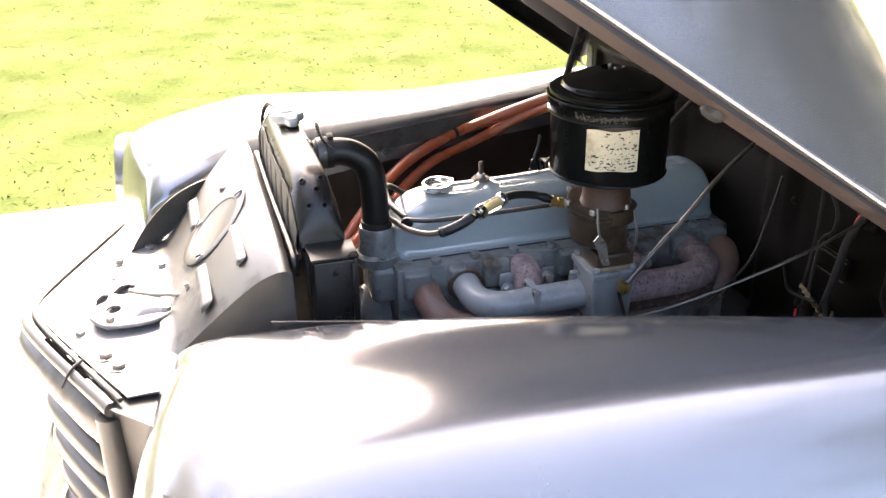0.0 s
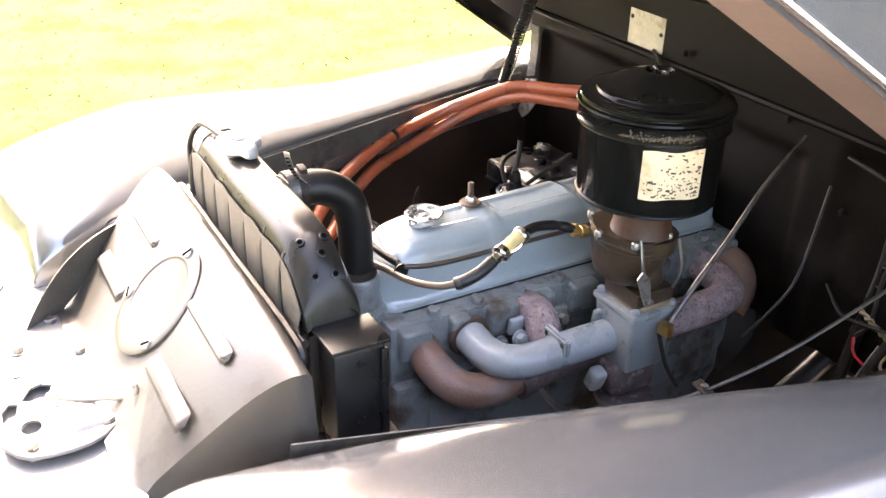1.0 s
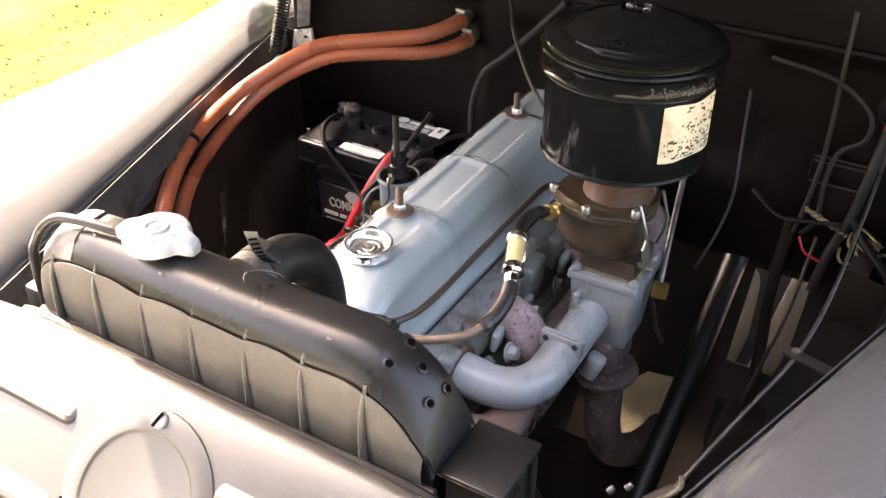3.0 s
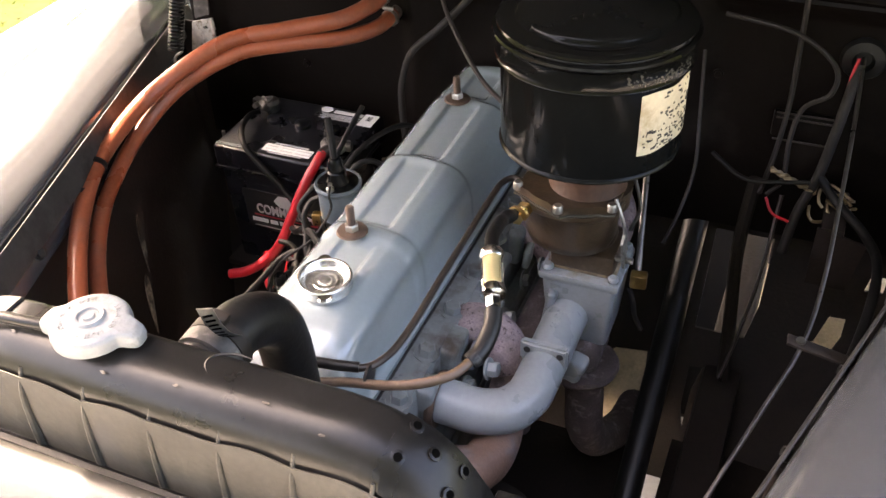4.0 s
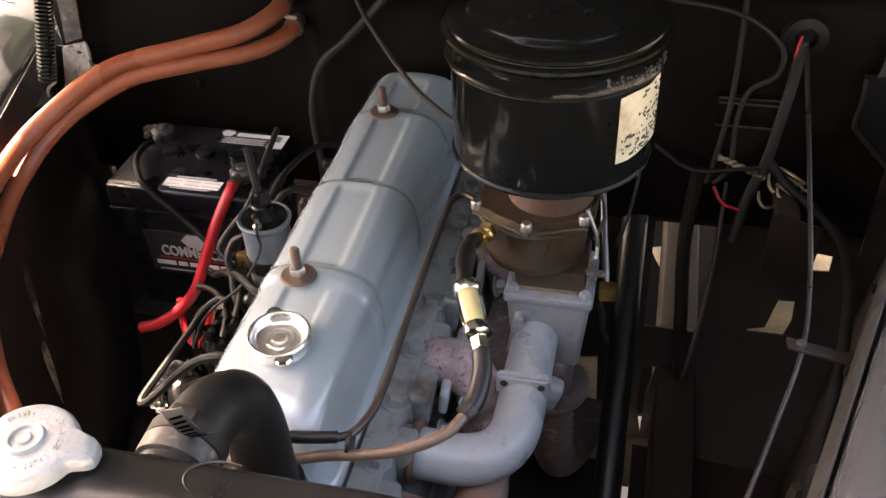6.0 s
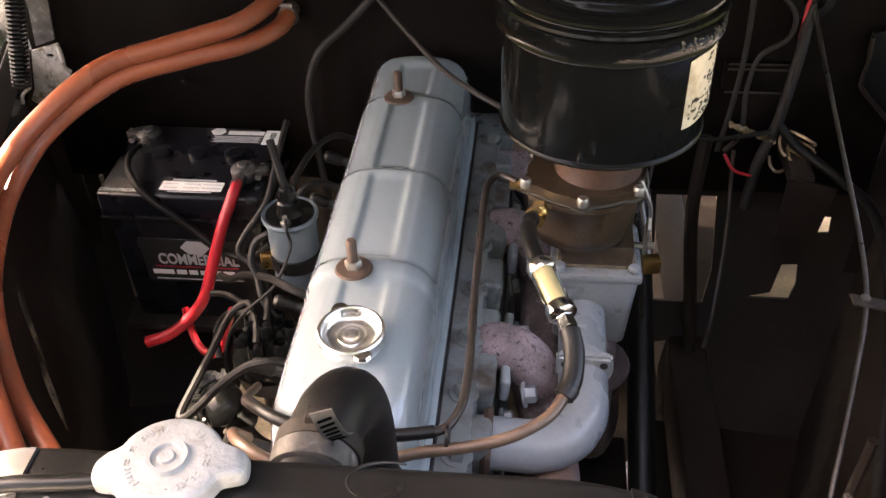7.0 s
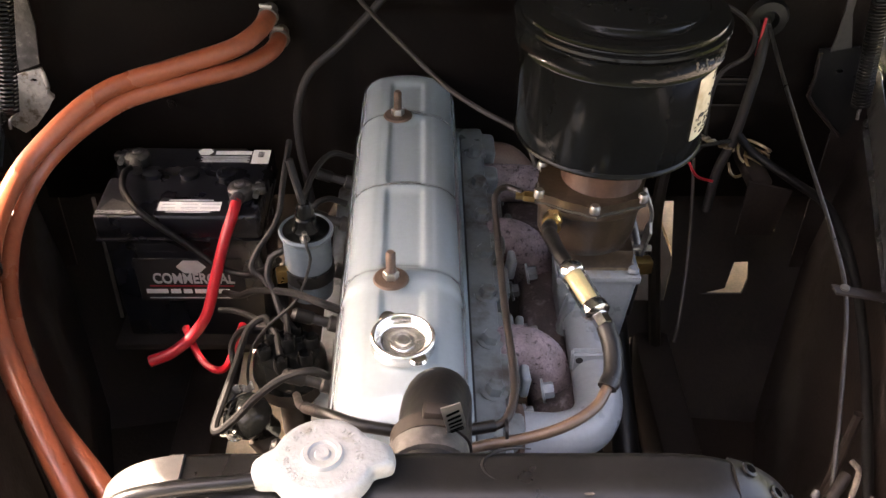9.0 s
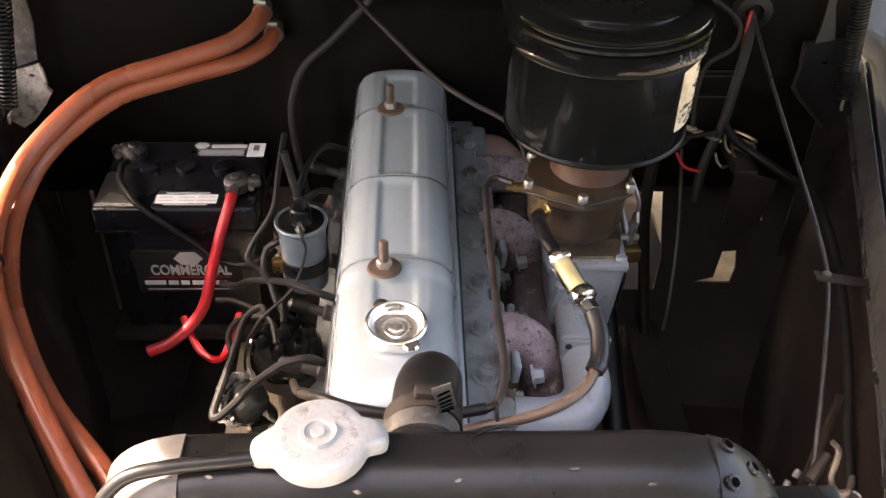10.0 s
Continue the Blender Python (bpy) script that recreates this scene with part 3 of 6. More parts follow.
def hinge(side, owner):
    """Hood hinge: a worn bracket by the firewall's end, toned for sun or shade, and a tight coil spring."""
    if side < 0:
        x = MID - 0.573
        out = [(-0.022, 0.093), (0.019, 0.105), (0.022, 0.085), (0.016, 0.078), (0.020, 0.068), (0.027, 0.061), (0.012, 0.038), (-0.010, 0.012), (-0.028, 0.0), (-0.047, 0.014), (-0.036, 0.032), (-0.030, 0.060)]
        out, hole = [(x + a, 0.885 + b) for a, b in out], (x + 0.004, 0.971)
        # pale here and black on the driver's side: sun and shade as colour
        mat, coil, label = DULL_ZINC, BLACK_SATIN, "worn hinge bracket with a coil spring, sunlight put into its pale colour"
        a, b = Vector((x - 0.006, 0.386, 0.962)), Vector((x + 0.022, 0.438, 1.185))
    else:
        out = [(0.585, 1.027), (0.586, 1.000), (0.589, 0.978), (0.585, 0.953), (0.606, 0.931), (0.630, 0.907), (0.646, 0.888), (0.655, 0.886), (0.664, 0.904), (0.667, 0.941), (0.655, 0.985), (0.641, 1.032), (0.610, 1.030)]
        hole, mat, coil, label = (0.622, 0.995), BLACK_SATIN, BLACK_SATIN, "dark hinge bracket with a coil spring, shade put into its black"
        a, b = Vector((0.650, 0.430, 0.957)), Vector((0.629, 0.430, 1.150))
    t = part("hood_hinge", plate(out, [ring_points(*hole, 0.005, 0.003, n=12)], 0.004, lambda p, q, h: Vector((p, 0.462 + h, q))), mat, owner, label)
    if side < 0:
        part("torn_edge", tube([(x + 0.020, 0.460, 0.985), (x + 0.024, 0.455, 0.966), (x + 0.021, 0.456, 0.955), (x + 0.027, 0.457, 0.945)], 0.0032, 7), mat, t)
        part("arm", plate([(-0.517, 1.110), (-0.490, 1.110), (-0.489, 1.055), (-0.497, 1.000), (-0.527, 0.989), (-0.521, 1.038)], (), 0.003, lambda p, q, h: Vector((p, 0.455 + h, q))), LEAD, t, "bare grey hinge arm")
    else:
        # bent edges of the bracket and the bare arm that rises from it
        part("bent_edge", tube([(0.586, 0.459, 1.024), (0.588, 0.459, 0.985), (0.586, 0.459, 0.955), (0.612, 0.459, 0.926), (0.648, 0.459, 0.889)], 0.0030, 8, 2), INNER, t)
        part("arm", plate([(0.597, 1.028), (0.600, 1.051), (0.601, 1.080), (0.600, 1.130), (0.612, 1.130), (0.612, 1.085), (0.625, 1.034)], (), 0.003, lambda p, q, h: Vector((p, 0.455 + h, q))), FLANGE, t, "bare grey hinge arm")
    n = 40
    d = (b - a).normalized()
    p = d.orthogonal().normalized()
    q = d.cross(p)
    pts = [a + (b - a) * (i / (n * 8)) + 0.0118 * (p * math.cos(math.pi * i / 4) + q * math.sin(math.pi * i / 4)) for i in range(n * 8 + 1)]
    part("spring", tube(pts, 0.0019, 6, 1), coil, t, "black coil spring")
    part("eye", tube([a - d * 0.022, a - d * 0.010, a + p * 0.011], 0.0024, 6, 4), STEEL, t)


hinge(1, hood_thing), hinge(-1, hood_thing)


# ---- the nose: baffle panel, latch shelf and grille ----
PROFILE = [(-0.419, 1.036), (-0.421, 1.053), (-0.436, 1.058), (-0.465, 1.042), (-0.50, 1.010), (-0.545, 0.962), (-0.590, 0.912), (-0.606, 0.897), (-0.625, 0.893)]


def baffle_at(s):
    """Place and normal on the baffle's slope, s from 0 at the radiator to 1 at the shelf."""
    line = spline([(0, y, z) for y, z in PROFILE], 6)
    i = min(int(s * (len(line) - 1)), len(line) - 2)
    f = s * (len(line) - 1) - i
    p = line[i].lerp(line[i + 1], f)
    d = (line[i + 1] - line[i]).normalized()
    return p, Vector((0, d.z, -d.y)) if d.y < 0 else Vector((0, -d.z, d.y))


def baffle_half(y):
    """The baffle is widest at the radiator and narrows towards the shelf."""
    return 0.24 + 0.075 * min(1.0, max(0.0, (y + 0.588) / 0.154))


def baffle():
    t = thing("radiator_baffle", (MID, -0.50, 0.90), "grey-green painted steel baffle panel with pressed ribs before the radiator", "baffle panel")
    def at(u, v):
        p, n = baffle_at(v)
        half = baffle_half(p.y)
        x = MID + (2 * u - 1) * half
        return Vector((x, p.y, p.z)) - Vector((0, 0, 1)) * 0.018 * abs(2 * u - 1) ** 4

    part("panel", surface(at, 40, 48, 0.0015), PANEL, t)
    for s in (-1, 1):
        # the flank that falls away to the fender
        def flank(u, v):
            p, n = baffle_at(u)
            h = baffle_half(p.y)
            a = Vector((MID + s * h, p.y, p.z - 0.018))
            b = Vector((MID + s * max(edge_half(p.y) - 0.012, h + 0.01), p.y - 0.01 * u, 0.872))
            if s < 0:
                b = Vector((MID - max(0.325, h + 0.02), p.y - 0.01 * u, 0.962 - 0.68 * max(0.0, -0.5 - p.y)))
            return a.lerp(b, v) + Vector((0, 0, -0.02 * math.sin(v * math.pi)))
        # only the driver's flank takes the colour with shade in it
        part("flank", surface(flank, 30, 10, 0.0015), FLANK_SHADE if s > 0 else PANEL, t, "side flank falling to the fender")
    # pressed ribs, running down the slope
    def place(x, v, h):
        p, n = baffle_at(v)
        return Vector((x, p.y, p.z)) + Vector((0, -0.707, 0.707)) * h
    for x0, x1, y in ((-0.165, -0.036, -0.4865), (-0.158, -0.024, -0.5455), (0.133, 0.281, -0.4875), (0.141, 0.293, -0.5480)):
        mid = min(range(200), key=lambda i: abs(baffle_at(i / 199)[0].y - y)) / 199
        # a steep lower side and a long upper side that catches the light
        rb = surface(lambda u, v: place(x0 + (x1 - x0) * u, mid + 0.027 * (1 - 2 * v) * min(1, 22 * u, 22 * (1 - u)) ** 0.5,
                                        0.0062 * min(1.0, v / 0.22, (1 - v) / 0.55) * min(1, 22 * u, 22 * (1 - u)) ** 0.5 - 0.0008), 40, 22)
        part("rib", rb, PANEL, t)
    # round cover plate with three screws
    c, n = Vector((0.060, -0.5155, 0.9942)), Vector((0, -0.700, 0.714))
    cover = part("cover_plate", lathe([(0.0, 0.0010), (0.0585, 0.0008), (0.0600, 0.0012), (0.0612, 0.0024), (0.0625, 0.0026), (0.0804, 0.0026), (0.0822, 0.0016), (0.0822, -0.010)], c, n, 64), PANEL, t, "round screwed-on cover plate")
    side, down = Vector((1, 0, 0)), n.cross(Vector((1, 0, 0)))
    for a in (95, 205, 325):
        q = c + 0.0725 * (side * math.cos(radians(a)) + down * math.sin(radians(a))) + n * 0.002
        sc = part("screw", lathe([(0.0088, 0), (0.0088, 0.0022), (0.0078, 0.0034), (0, 0.0040)], q, n, 18), SHELF, cover, "slotted screw")
        slot = box((0.0150, 0.0028, 0.0016), (0, 0, 0.0040), (0, 0, a * 0.7), 0)
        slot.transform(Matrix.Translation(q) @ Vector((0, 0, 1)).rotation_difference(n).to_matrix().to_4x4())
        part("slot", slot, HOLE_SHADE, sc)
    # bolts beside the driver's fender
    for x, y, z in ((0.296, -0.539, 0.908), (0.351, -0.423, 0.938)):
        part("bolt", bolt((x, y, z), (0.3, 0, 1), 0.0075, 0.008), STEEL, t)
    # rubber seal between panel and tank
    part("seal", tube([(-0.19, -0.409, 1.015), (-0.18, -0.409, 1.032), (MID, -0.411, 1.034), (0.29, -0.409, 1.030), (0.305, -0.409, 1.00)], 0.007, 8), RUBBER, t, "black rubber seal")


baffle()


def latch_shelf():
    t = thing("latch_shelf", (MID, -0.66, 0.86), "grey steel shelf over the grille with a bolted hood latch plate", "latch panel")
    rim = [0.33 - 0.0275 * i for i in range(25)]
    out = [(-0.31, -0.60), (0.31, -0.60), (0.33, -0.635)] + [(a, -0.844 + 0.5 * math.hypot(a, 0.03)) for a in rim] + [(-0.33, -0.635)]
    part("shelf", plate(out, (), 0.003, lambda a, b, h: Vector((MID + a, b, 0.878 + 0.10 * (b + 0.66) * 0.15 + h))), SHELF, t)
    # the latch plate: bevelled corners, three openings
    lp = [(-0.045, -0.598), (0.162, -0.598), (0.192, -0.640), (0.188, -0.708), (0.150, -0.735), (-0.005, -0.745), (-0.075, -0.700), (-0.075, -0.620)]
    holes = [[(0.064, -0.703), (0.040, -0.689), (0.036, -0.676), (0.047, -0.661), (0.072, -0.672), (0.078, -0.684)], [(0.104, -0.730), (0.078, -0.728), (0.063, -0.718), (0.069, -0.707), (0.092, -0.712)], ring_points(0.125, -0.699, 0.015, 0.013, 14)]
    pl = part("latch_plate", plate(lp, holes, 0.004, lambda a, b, h: Vector((a, b, 0.891 + 0.03 * (b + 0.66) + h))), SHELF, t, "latch plate with three openings")
    rim_pts = [(x * 0.97 + 0.0018, y * 0.985 - 0.0098, 0.894) for x, y in lp]
    part("rolled_edge", tube(rim_pts[1:5], 0.0045, 8, 3), SHELF, pl)
    for x, y in ((-0.014, -0.615), (0.169, -0.703), (0.159, -0.612), (-0.055, -0.690)):
        part("bolt", bolt((x, y, 0.895), (0, 0, 1), 0.0085, 0.009), STEEL, pl)
    for x, y, r in ((0.020, -0.640, 0.004), (0.075, -0.625, 0.004), (0.005, -0.700, 0.005), (0.110, -0.655, 0.004)):
        part("rivet", lathe([(r, 0), (r, 0.0015), (0, 0.003)], (x, y, 0.8955), (0, 0, 1), 12), STEEL, pl)
    part("release_hook", tube([(0.080, -0.672, 0.902), (0.110, -0.640, 0.906), (0.132, -0.602, 0.910), (0.148, -0.580, 0.914), (0.160, -0.574, 0.926), (0.158, -0.575, 0.940)], 0.004, 8), STEEL, pl, "bent release lever")
    for x, y in ((0.171, -0.752), (-0.136, -0.637)):
        part("bolt", bolt((x, y, 0.880), (0, 0, 1), 0.0095, 0.008), STEEL, t)
    for x, y in ((0.257, -0.710), (0.296, -0.690)):
        w = part("washer", lathe([(0.0165, 0), (0.0165, 0.0016), (0.0, 0.0020)], (x, y, 0.880), (0, 0, 1), 24), SHELF, t)
        part("bolt", bolt((x, y, 0.8815), (0, 0, 1), 0.0120, 0.009), STEEL, w)
    # raised seat under the release lever
    part("lever_seat", surface(lambda u, v: Vector((0.098 + 0.070 * u, -0.668 + 0.060 * v, 0.893 + 0.012 * min(1, 6 * u, 6 * (1 - u), 4 * v, 4 * (1 - v)))), 16, 16), SHELF, pl)

    # apron on the passenger's side, curving up from the shelf to the baffle's corner
    def apron(u, v):
        y = -0.672 + 0.215 * u
        x = -0.129 - 0.50 * (y + 0.672)
        top = 0.882 + 0.104 * (1 - (1 - u) ** 3.2)
        return Vector((x - 0.006 * v, y, top - (0.030 + 0.035 * min(1.0, 5 * u)) * v))
    # this dark colour holds the shade of the fender's inner wall
    part("apron", surface(apron, 30, 6, 0.002), DUSTY_TAN, t, "curved side apron, shade put into its dark grey")


latch_shelf()


def grille():
    t = thing("grille", (MID, -0.78, 0.40), "heavy grey painted grille with thick horizontal bars and dark gaps", "grille")

    def bow(x, y):
        return y - 0.010 + 0.5 * (math.hypot(x - MID, 0.05) - 0.05)

    def bar(z, h, half, y, bulge=0.02):
        def at(u, v):
            x = MID + (2 * u - 1) * half
            a = math.pi * (v - 0.5)
            e = (1 - abs(2 * u - 1) ** 14)
            return Vector((x, bow(x, y) - bulge * math.cos(a) * e, z + h / 2 * math.sin(a) * (0.35 + 0.65 * e)))
        return surface(at, 48, 10, 0.0015)

    part("header", bar(0.818, 0.066, 0.335, -0.832, 0.030), PANEL, t)
    def along(y, z, half=0.335):
        return [(MID + half * k / 8, bow(MID + half * k / 8, y), z) for k in range(-8, 9)]
    part("header_moulding", tube(along(-0.836, 0.866), 0.0125, 12, 3), PANEL, t, "rounded upper moulding")
    part("shelf_lip", tube(along(-0.822, 0.880), 0.0045, 8, 3), PANEL, t)
    part("slot", tube([(0.165 + 0.024 * k, bow(0.165 + 0.024 * k, -0.832), 0.8755) for k in range(7)], 0.0050, 8, 3), HOLE_SHADE, t, "black bead painted as a shaded slot in the moulding")
    part("wire_hook", tube([(0.293, -0.778, 0.858), (0.286, -0.768, 0.874), (0.276, -0.758, 0.882), (0.266, -0.744, 0.887)], 0.0024, 8), DARK_TUBE, t, "bent dark wire hook")
    for i in range(4):
        part("bar", bar(0.765 - 0.072 * i, 0.050, 0.270 - 0.004 * i, -0.815, 0.024), PANEL, t)
    for s in (-1, 1):
        x = MID + s * 0.325
        part("end_post", tube([(x, bow(x, -0.838), 0.85), (x + s * 0.008, bow(x, -0.838), 0.70), (x + s * 0.003, bow(x, -0.832), 0.47)], 0.020, 12), PANEL, t)
        part("side_filler", surface(lambda u, v, s=s: Vector((MID + s * (0.334 + 0.10 * u), -0.700 + 0.085 * u ** 0.7, 0.44 + 0.43 * v)), 8, 6, 0.002), PANEL, t)
        part("corner_cap", plate([(0.300, -0.690), (0.338, -0.706), (0.440, -0.610), (0.300, -0.610)], (), 0.003, lambda a, b, h, s=s: Vector((MID + s * a, b, 0.868 + h))), PANEL, t)
    # dark sheet carries the shade of the gaps behind the bars
    part("recess", surface(lambda u, v: Vector((MID - 0.30 + 0.60 * u, -0.755 + 0.42 * (u - 0.5) ** 2 * 3.0, 0.45 + 0.42 * v)), 16, 4, 0.002), INNER, t, "dark sheet painted as the shade behind the bars")
    part("valance", bar(0.45, 0.09, 0.32, -0.82, 0.03), PANEL, t)


grille()


def bumper():
    t = thing("front_bumper", (MID, -0.97, 0.42), "dull grey curved steel front bumper", "bumper")

    def at(u, v):
        x = MID + (2 * u - 1) * 0.86
        a = math.pi * (v - 0.5)
        return Vector((x, -0.895 + 0.13 * (2 * u - 1) ** 2 - 0.02 * math.cos(a), 0.43 + 0.075 * math.sin(a)))
    part("blade", surface(at, 40, 10, 0.003), BODY_WORN, t)
    for s in (-1, 1):
        part("bracket", box((0.05, 0.30, 0.07), (MID + s * 0.34, -0.74, 0.43), bevel=0.006), BLACK_DUSTY, t)


bumper()


def chassis():
    t = thing("chassis", (MID, 0.0, 0.3), "dark dirty frame rails and crossmember under the engine", "chassis")
    for s in (-1, 1):
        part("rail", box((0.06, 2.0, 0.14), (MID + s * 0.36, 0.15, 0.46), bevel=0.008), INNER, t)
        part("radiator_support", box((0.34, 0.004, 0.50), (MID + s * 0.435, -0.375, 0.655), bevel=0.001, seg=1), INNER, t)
        # dark pans and plates added to keep bright ground out of the gaps
        part("gap_pan", box((0.36, 0.46, 0.006), (MID + s * 0.40, -0.24, 0.56), (0, s * 8, 0), 0.002), INNER, t)
        part("gap_wall", box((0.34, 0.004, 0.50 if s > 0 else 0.40), (MID + s * 0.83, 0.520, 0.60 if s > 0 else 0.55), bevel=0.001, seg=1), INNER, t)
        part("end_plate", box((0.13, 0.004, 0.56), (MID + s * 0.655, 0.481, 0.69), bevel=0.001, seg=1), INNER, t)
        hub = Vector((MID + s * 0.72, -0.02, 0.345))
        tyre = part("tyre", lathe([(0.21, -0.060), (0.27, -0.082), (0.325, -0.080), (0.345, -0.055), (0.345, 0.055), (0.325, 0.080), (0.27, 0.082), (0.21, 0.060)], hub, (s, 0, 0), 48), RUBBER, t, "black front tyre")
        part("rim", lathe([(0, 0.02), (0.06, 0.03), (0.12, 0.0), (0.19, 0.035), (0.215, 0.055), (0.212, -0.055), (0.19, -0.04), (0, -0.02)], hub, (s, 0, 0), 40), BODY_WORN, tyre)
    # more dark pans added where the bright ground would show
    part("rear_gap_pan", box((0.40, 0.46, 0.006), (MID - 0.47, 0.14, 0.40), (0, -6, 0), 0.002), INNER, t)
    part("rear_gap_pan", box((0.34, 0.36, 0.006), (0.53, 0.15, 0.41), (0, 6, 0), 0.002), INNER, t)
    # tan plate in place of the sunlit ground beside the engine
    part("lit_plate", box((0.14, 0.20, 0.006), (-0.172, 0.215, 0.575), (4, 0, 0), 0.002), LIT_GROUND, t, "tan plate painted as sunlit ground below")
    part("low_gap_pan", box((0.22, 0.24, 0.006), (0.21, 0.16, 0.44), bevel=0.002), INNER, t)
    # unseen dark floor, added to shade the ground behind the firewall
    part("shade_floor", box((0.98, 1.70, 0.02), (-0.21, 1.42, 0.47), bevel=0.004), FIREWALL, t)
    # tan plates added below the openings instead of the sunlit ground
    part("lit_floor", box((0.387, 0.80, 0.012), (0.7415, 1.00, 0.400), bevel=0.003), LIT_GROUND, t, "tan panel added in place of the lit ground")
    # dark sheet added behind the openings so the tan plate stands out
    part("dark_backing", box((0.60, 1.90, 0.010), (0.38, 1.55, 0.200), bevel=0.003), FIREWALL, t)
    part("lit_ground_patch", plate([(0.37, 1.112), (0.398, 1.036), (0.423, 0.964), (0.454, 0.885), (0.477, 0.986), (0.477, 1.105), (0.443, 1.137)], (), 0.003, lambda a, b, h: Vector((a, b, 0.208 + h))), LIT_GROUND, t, "tan plate added in place of the lit ground")
    part("axle", tube([(MID - 0.68, -0.02, 0.345), (MID, -0.02, 0.30), (MID + 0.68, -0.02, 0.345)], 0.03, 10), BLACK_DUSTY, t)
    part("crossmember", box((0.70, 0.12, 0.10), (MID, -0.22, 0.45), bevel=0.01), INNER, t)


chassis()


# ---- the engine ----
def rocker_cover(eng):
    y0, y1, cx = -0.196, 0.478, 0.0115
    prof = [(0.0735, 0.884), (0.0735, 0.892), (0.0685, 0.8945), (0.0670, 0.905), (0.0665, 0.925), (0.0655, 0.945), (0.0630, 0.960), (0.0580, 0.972), (0.0500, 0.981), (0.040, 0.9865),
            (0.0370, 0.9876), (0.0345, 0.9884)] + [(0.0325 - 0.0020 * i, 0.9918 - 3.1 * (0.0325 - 0.0020 * i) ** 2) for i in range(16)]
    prof = [(-a, b) for a, b in prof] + [(0, 0.9918)] + prof[::-1]
    n = len(prof) - 1

    def step(x, w):
        return 1 / (1 + math.exp(-max(-40, min(40, x / w))))

    def at(u, v):
        y = y0 + (y1 - y0) * u
        i = round(v * n)
        dx, z = prof[i]
        f, b = min(1, (y - y0) / 0.105), min(1, (y1 - y) / 0.045)
        h = (1 - (1 - f) ** 2.4) ** (1 / 2.1) * (1 - (1 - b) ** 3) ** (1 / 2.4)
        w = 1 - 0.30 * (1 - min(1, f * 1.6)) ** 2.6 - 0.22 * (1 - b) ** 3
        if z > 0.8945:
            up = (z - 0.8945) / 0.0973
            ridge = 0.0042 * (step(y - 0.000, 0.0020) - step(y - 0.022, 0.0020))
            for a, b in ((0.018, 0.177), (0.177, 0.338)):
                ridge += 0.0046 * min(1.0, max(0.0, (y - a) / (b - a))) ** 1.5 * (1 - step(y - b, 0.0016))
            for a, b in ((-0.075, -0.008), (0.032, 0.166), (0.186, 0.322), (0.350, 0.425)):
                ridge -= 0.0046 * (step(dx + 0.0205, 0.0012) - step(dx - 0.0205, 0.0012)) * (step(y - a, 0.0022) - step(y - b, 0.0022))
            ridge *= min(1.0, up * 1.6)
            k = 1 + ridge / 0.07 * (0.4 if up < 0.6 else 0.0)
            return Vector((cx + dx * w * k, y, 0.8945 + (z - 0.8945) * h + ridge * h * (0.3 + 0.7 * up)))
        return Vector((cx + dx * (1 - 0.30 * (1 - min(1, f * 2.2)) ** 2.6 - 0.22 * (1 - b) ** 3), y, z))

    ys = surface(at, 240, n)
    cover = part("rocker_cover", ys, ENGINE, eng, "blue-grey painted pressed-steel rocker cover", smooth=60)
    # rolled gasket line
    for s in (-1, 1):
        part("gasket", tube([(cx + s * 0.0745, -0.165, 0.8845), (cx + s * 0.0745, 0.15, 0.8845), (cx + s * 0.0745, 0.455, 0.8845)], 0.0022, 6), INK, cover)
    for y in (0.0, 0.325):
        part("washer", lathe([(0.004, 0), (0.016, 0), (0.0185, 0.0016), (0.017, 0.0036), (0.009, 0.0046), (0.004, 0.0046)], (0.0, y, 0.9965), (0, 0, 1), 28), RUSTY_STEEL, cover, "rusty washer")
        part("nut", lathe([(0.0045, 0), (0.0085, 0), (0.0085, 0.006), (0.0072, 0.0075), (0.0045, 0.0075)], (0.0, y, 1.0012), (0, 0, 1), 6), ZINC, cover)
        st = [(0.0, 0.0)]
        for i in range(11):
            st += [(0.0044, 0.0025 * i), (0.0052, 0.0025 * i + 0.00125)]
        part("stud", lathe(st + [(0.0044, 0.0275), (0.0036, 0.0290), (0, 0.0292)], (0.0, y, 1.0045), (0, 0, 1), 14), RUSTY_STEEL, cover, "threaded rusty stud")
    # oil filler cap: rolled rim, dark groove, dished middle with a raised button, two lugs under the rim
    c = (0.0135, -0.091, 0.992)
    cap = part("oil_filler_cap", lathe([(0.0, 0.0100), (0.0050, 0.0102), (0.0068, 0.0094), (0.0076, 0.0068), (0.0092, 0.0062), (0.0118, 0.0064), (0.0132, 0.0052), (0.0165, 0.0050), (0.0200, 0.0056), (0.0226, 0.0074), (0.0242, 0.0108),
                                        (0.0254, 0.0140), (0.0270, 0.0154), (0.0290, 0.0154), (0.0304, 0.0140), (0.0306, 0.0112), (0.0298, 0.0100), (0.0302, 0.0020), (0.027, 0.0), (0, 0)], c, (0.02, -0.03, 1), 64), BRIGHT_PLATE, cover, "chrome oil filler cap")
    for a in (-62, 118):
        d = Vector((math.cos(radians(a)), math.sin(radians(a)), 0))
        lug = lathe([(0.0, 0.0058), (0.0072, 0.0054), (0.0086, 0.0032), (0.0080, 0.0), (0, 0.0)], Vector(c) + d * 0.0315 + Vector((0, 0, 0.0075)), (0, 0, 1), 20)
        part("lug", lug, CHROME, cap)
    return cover


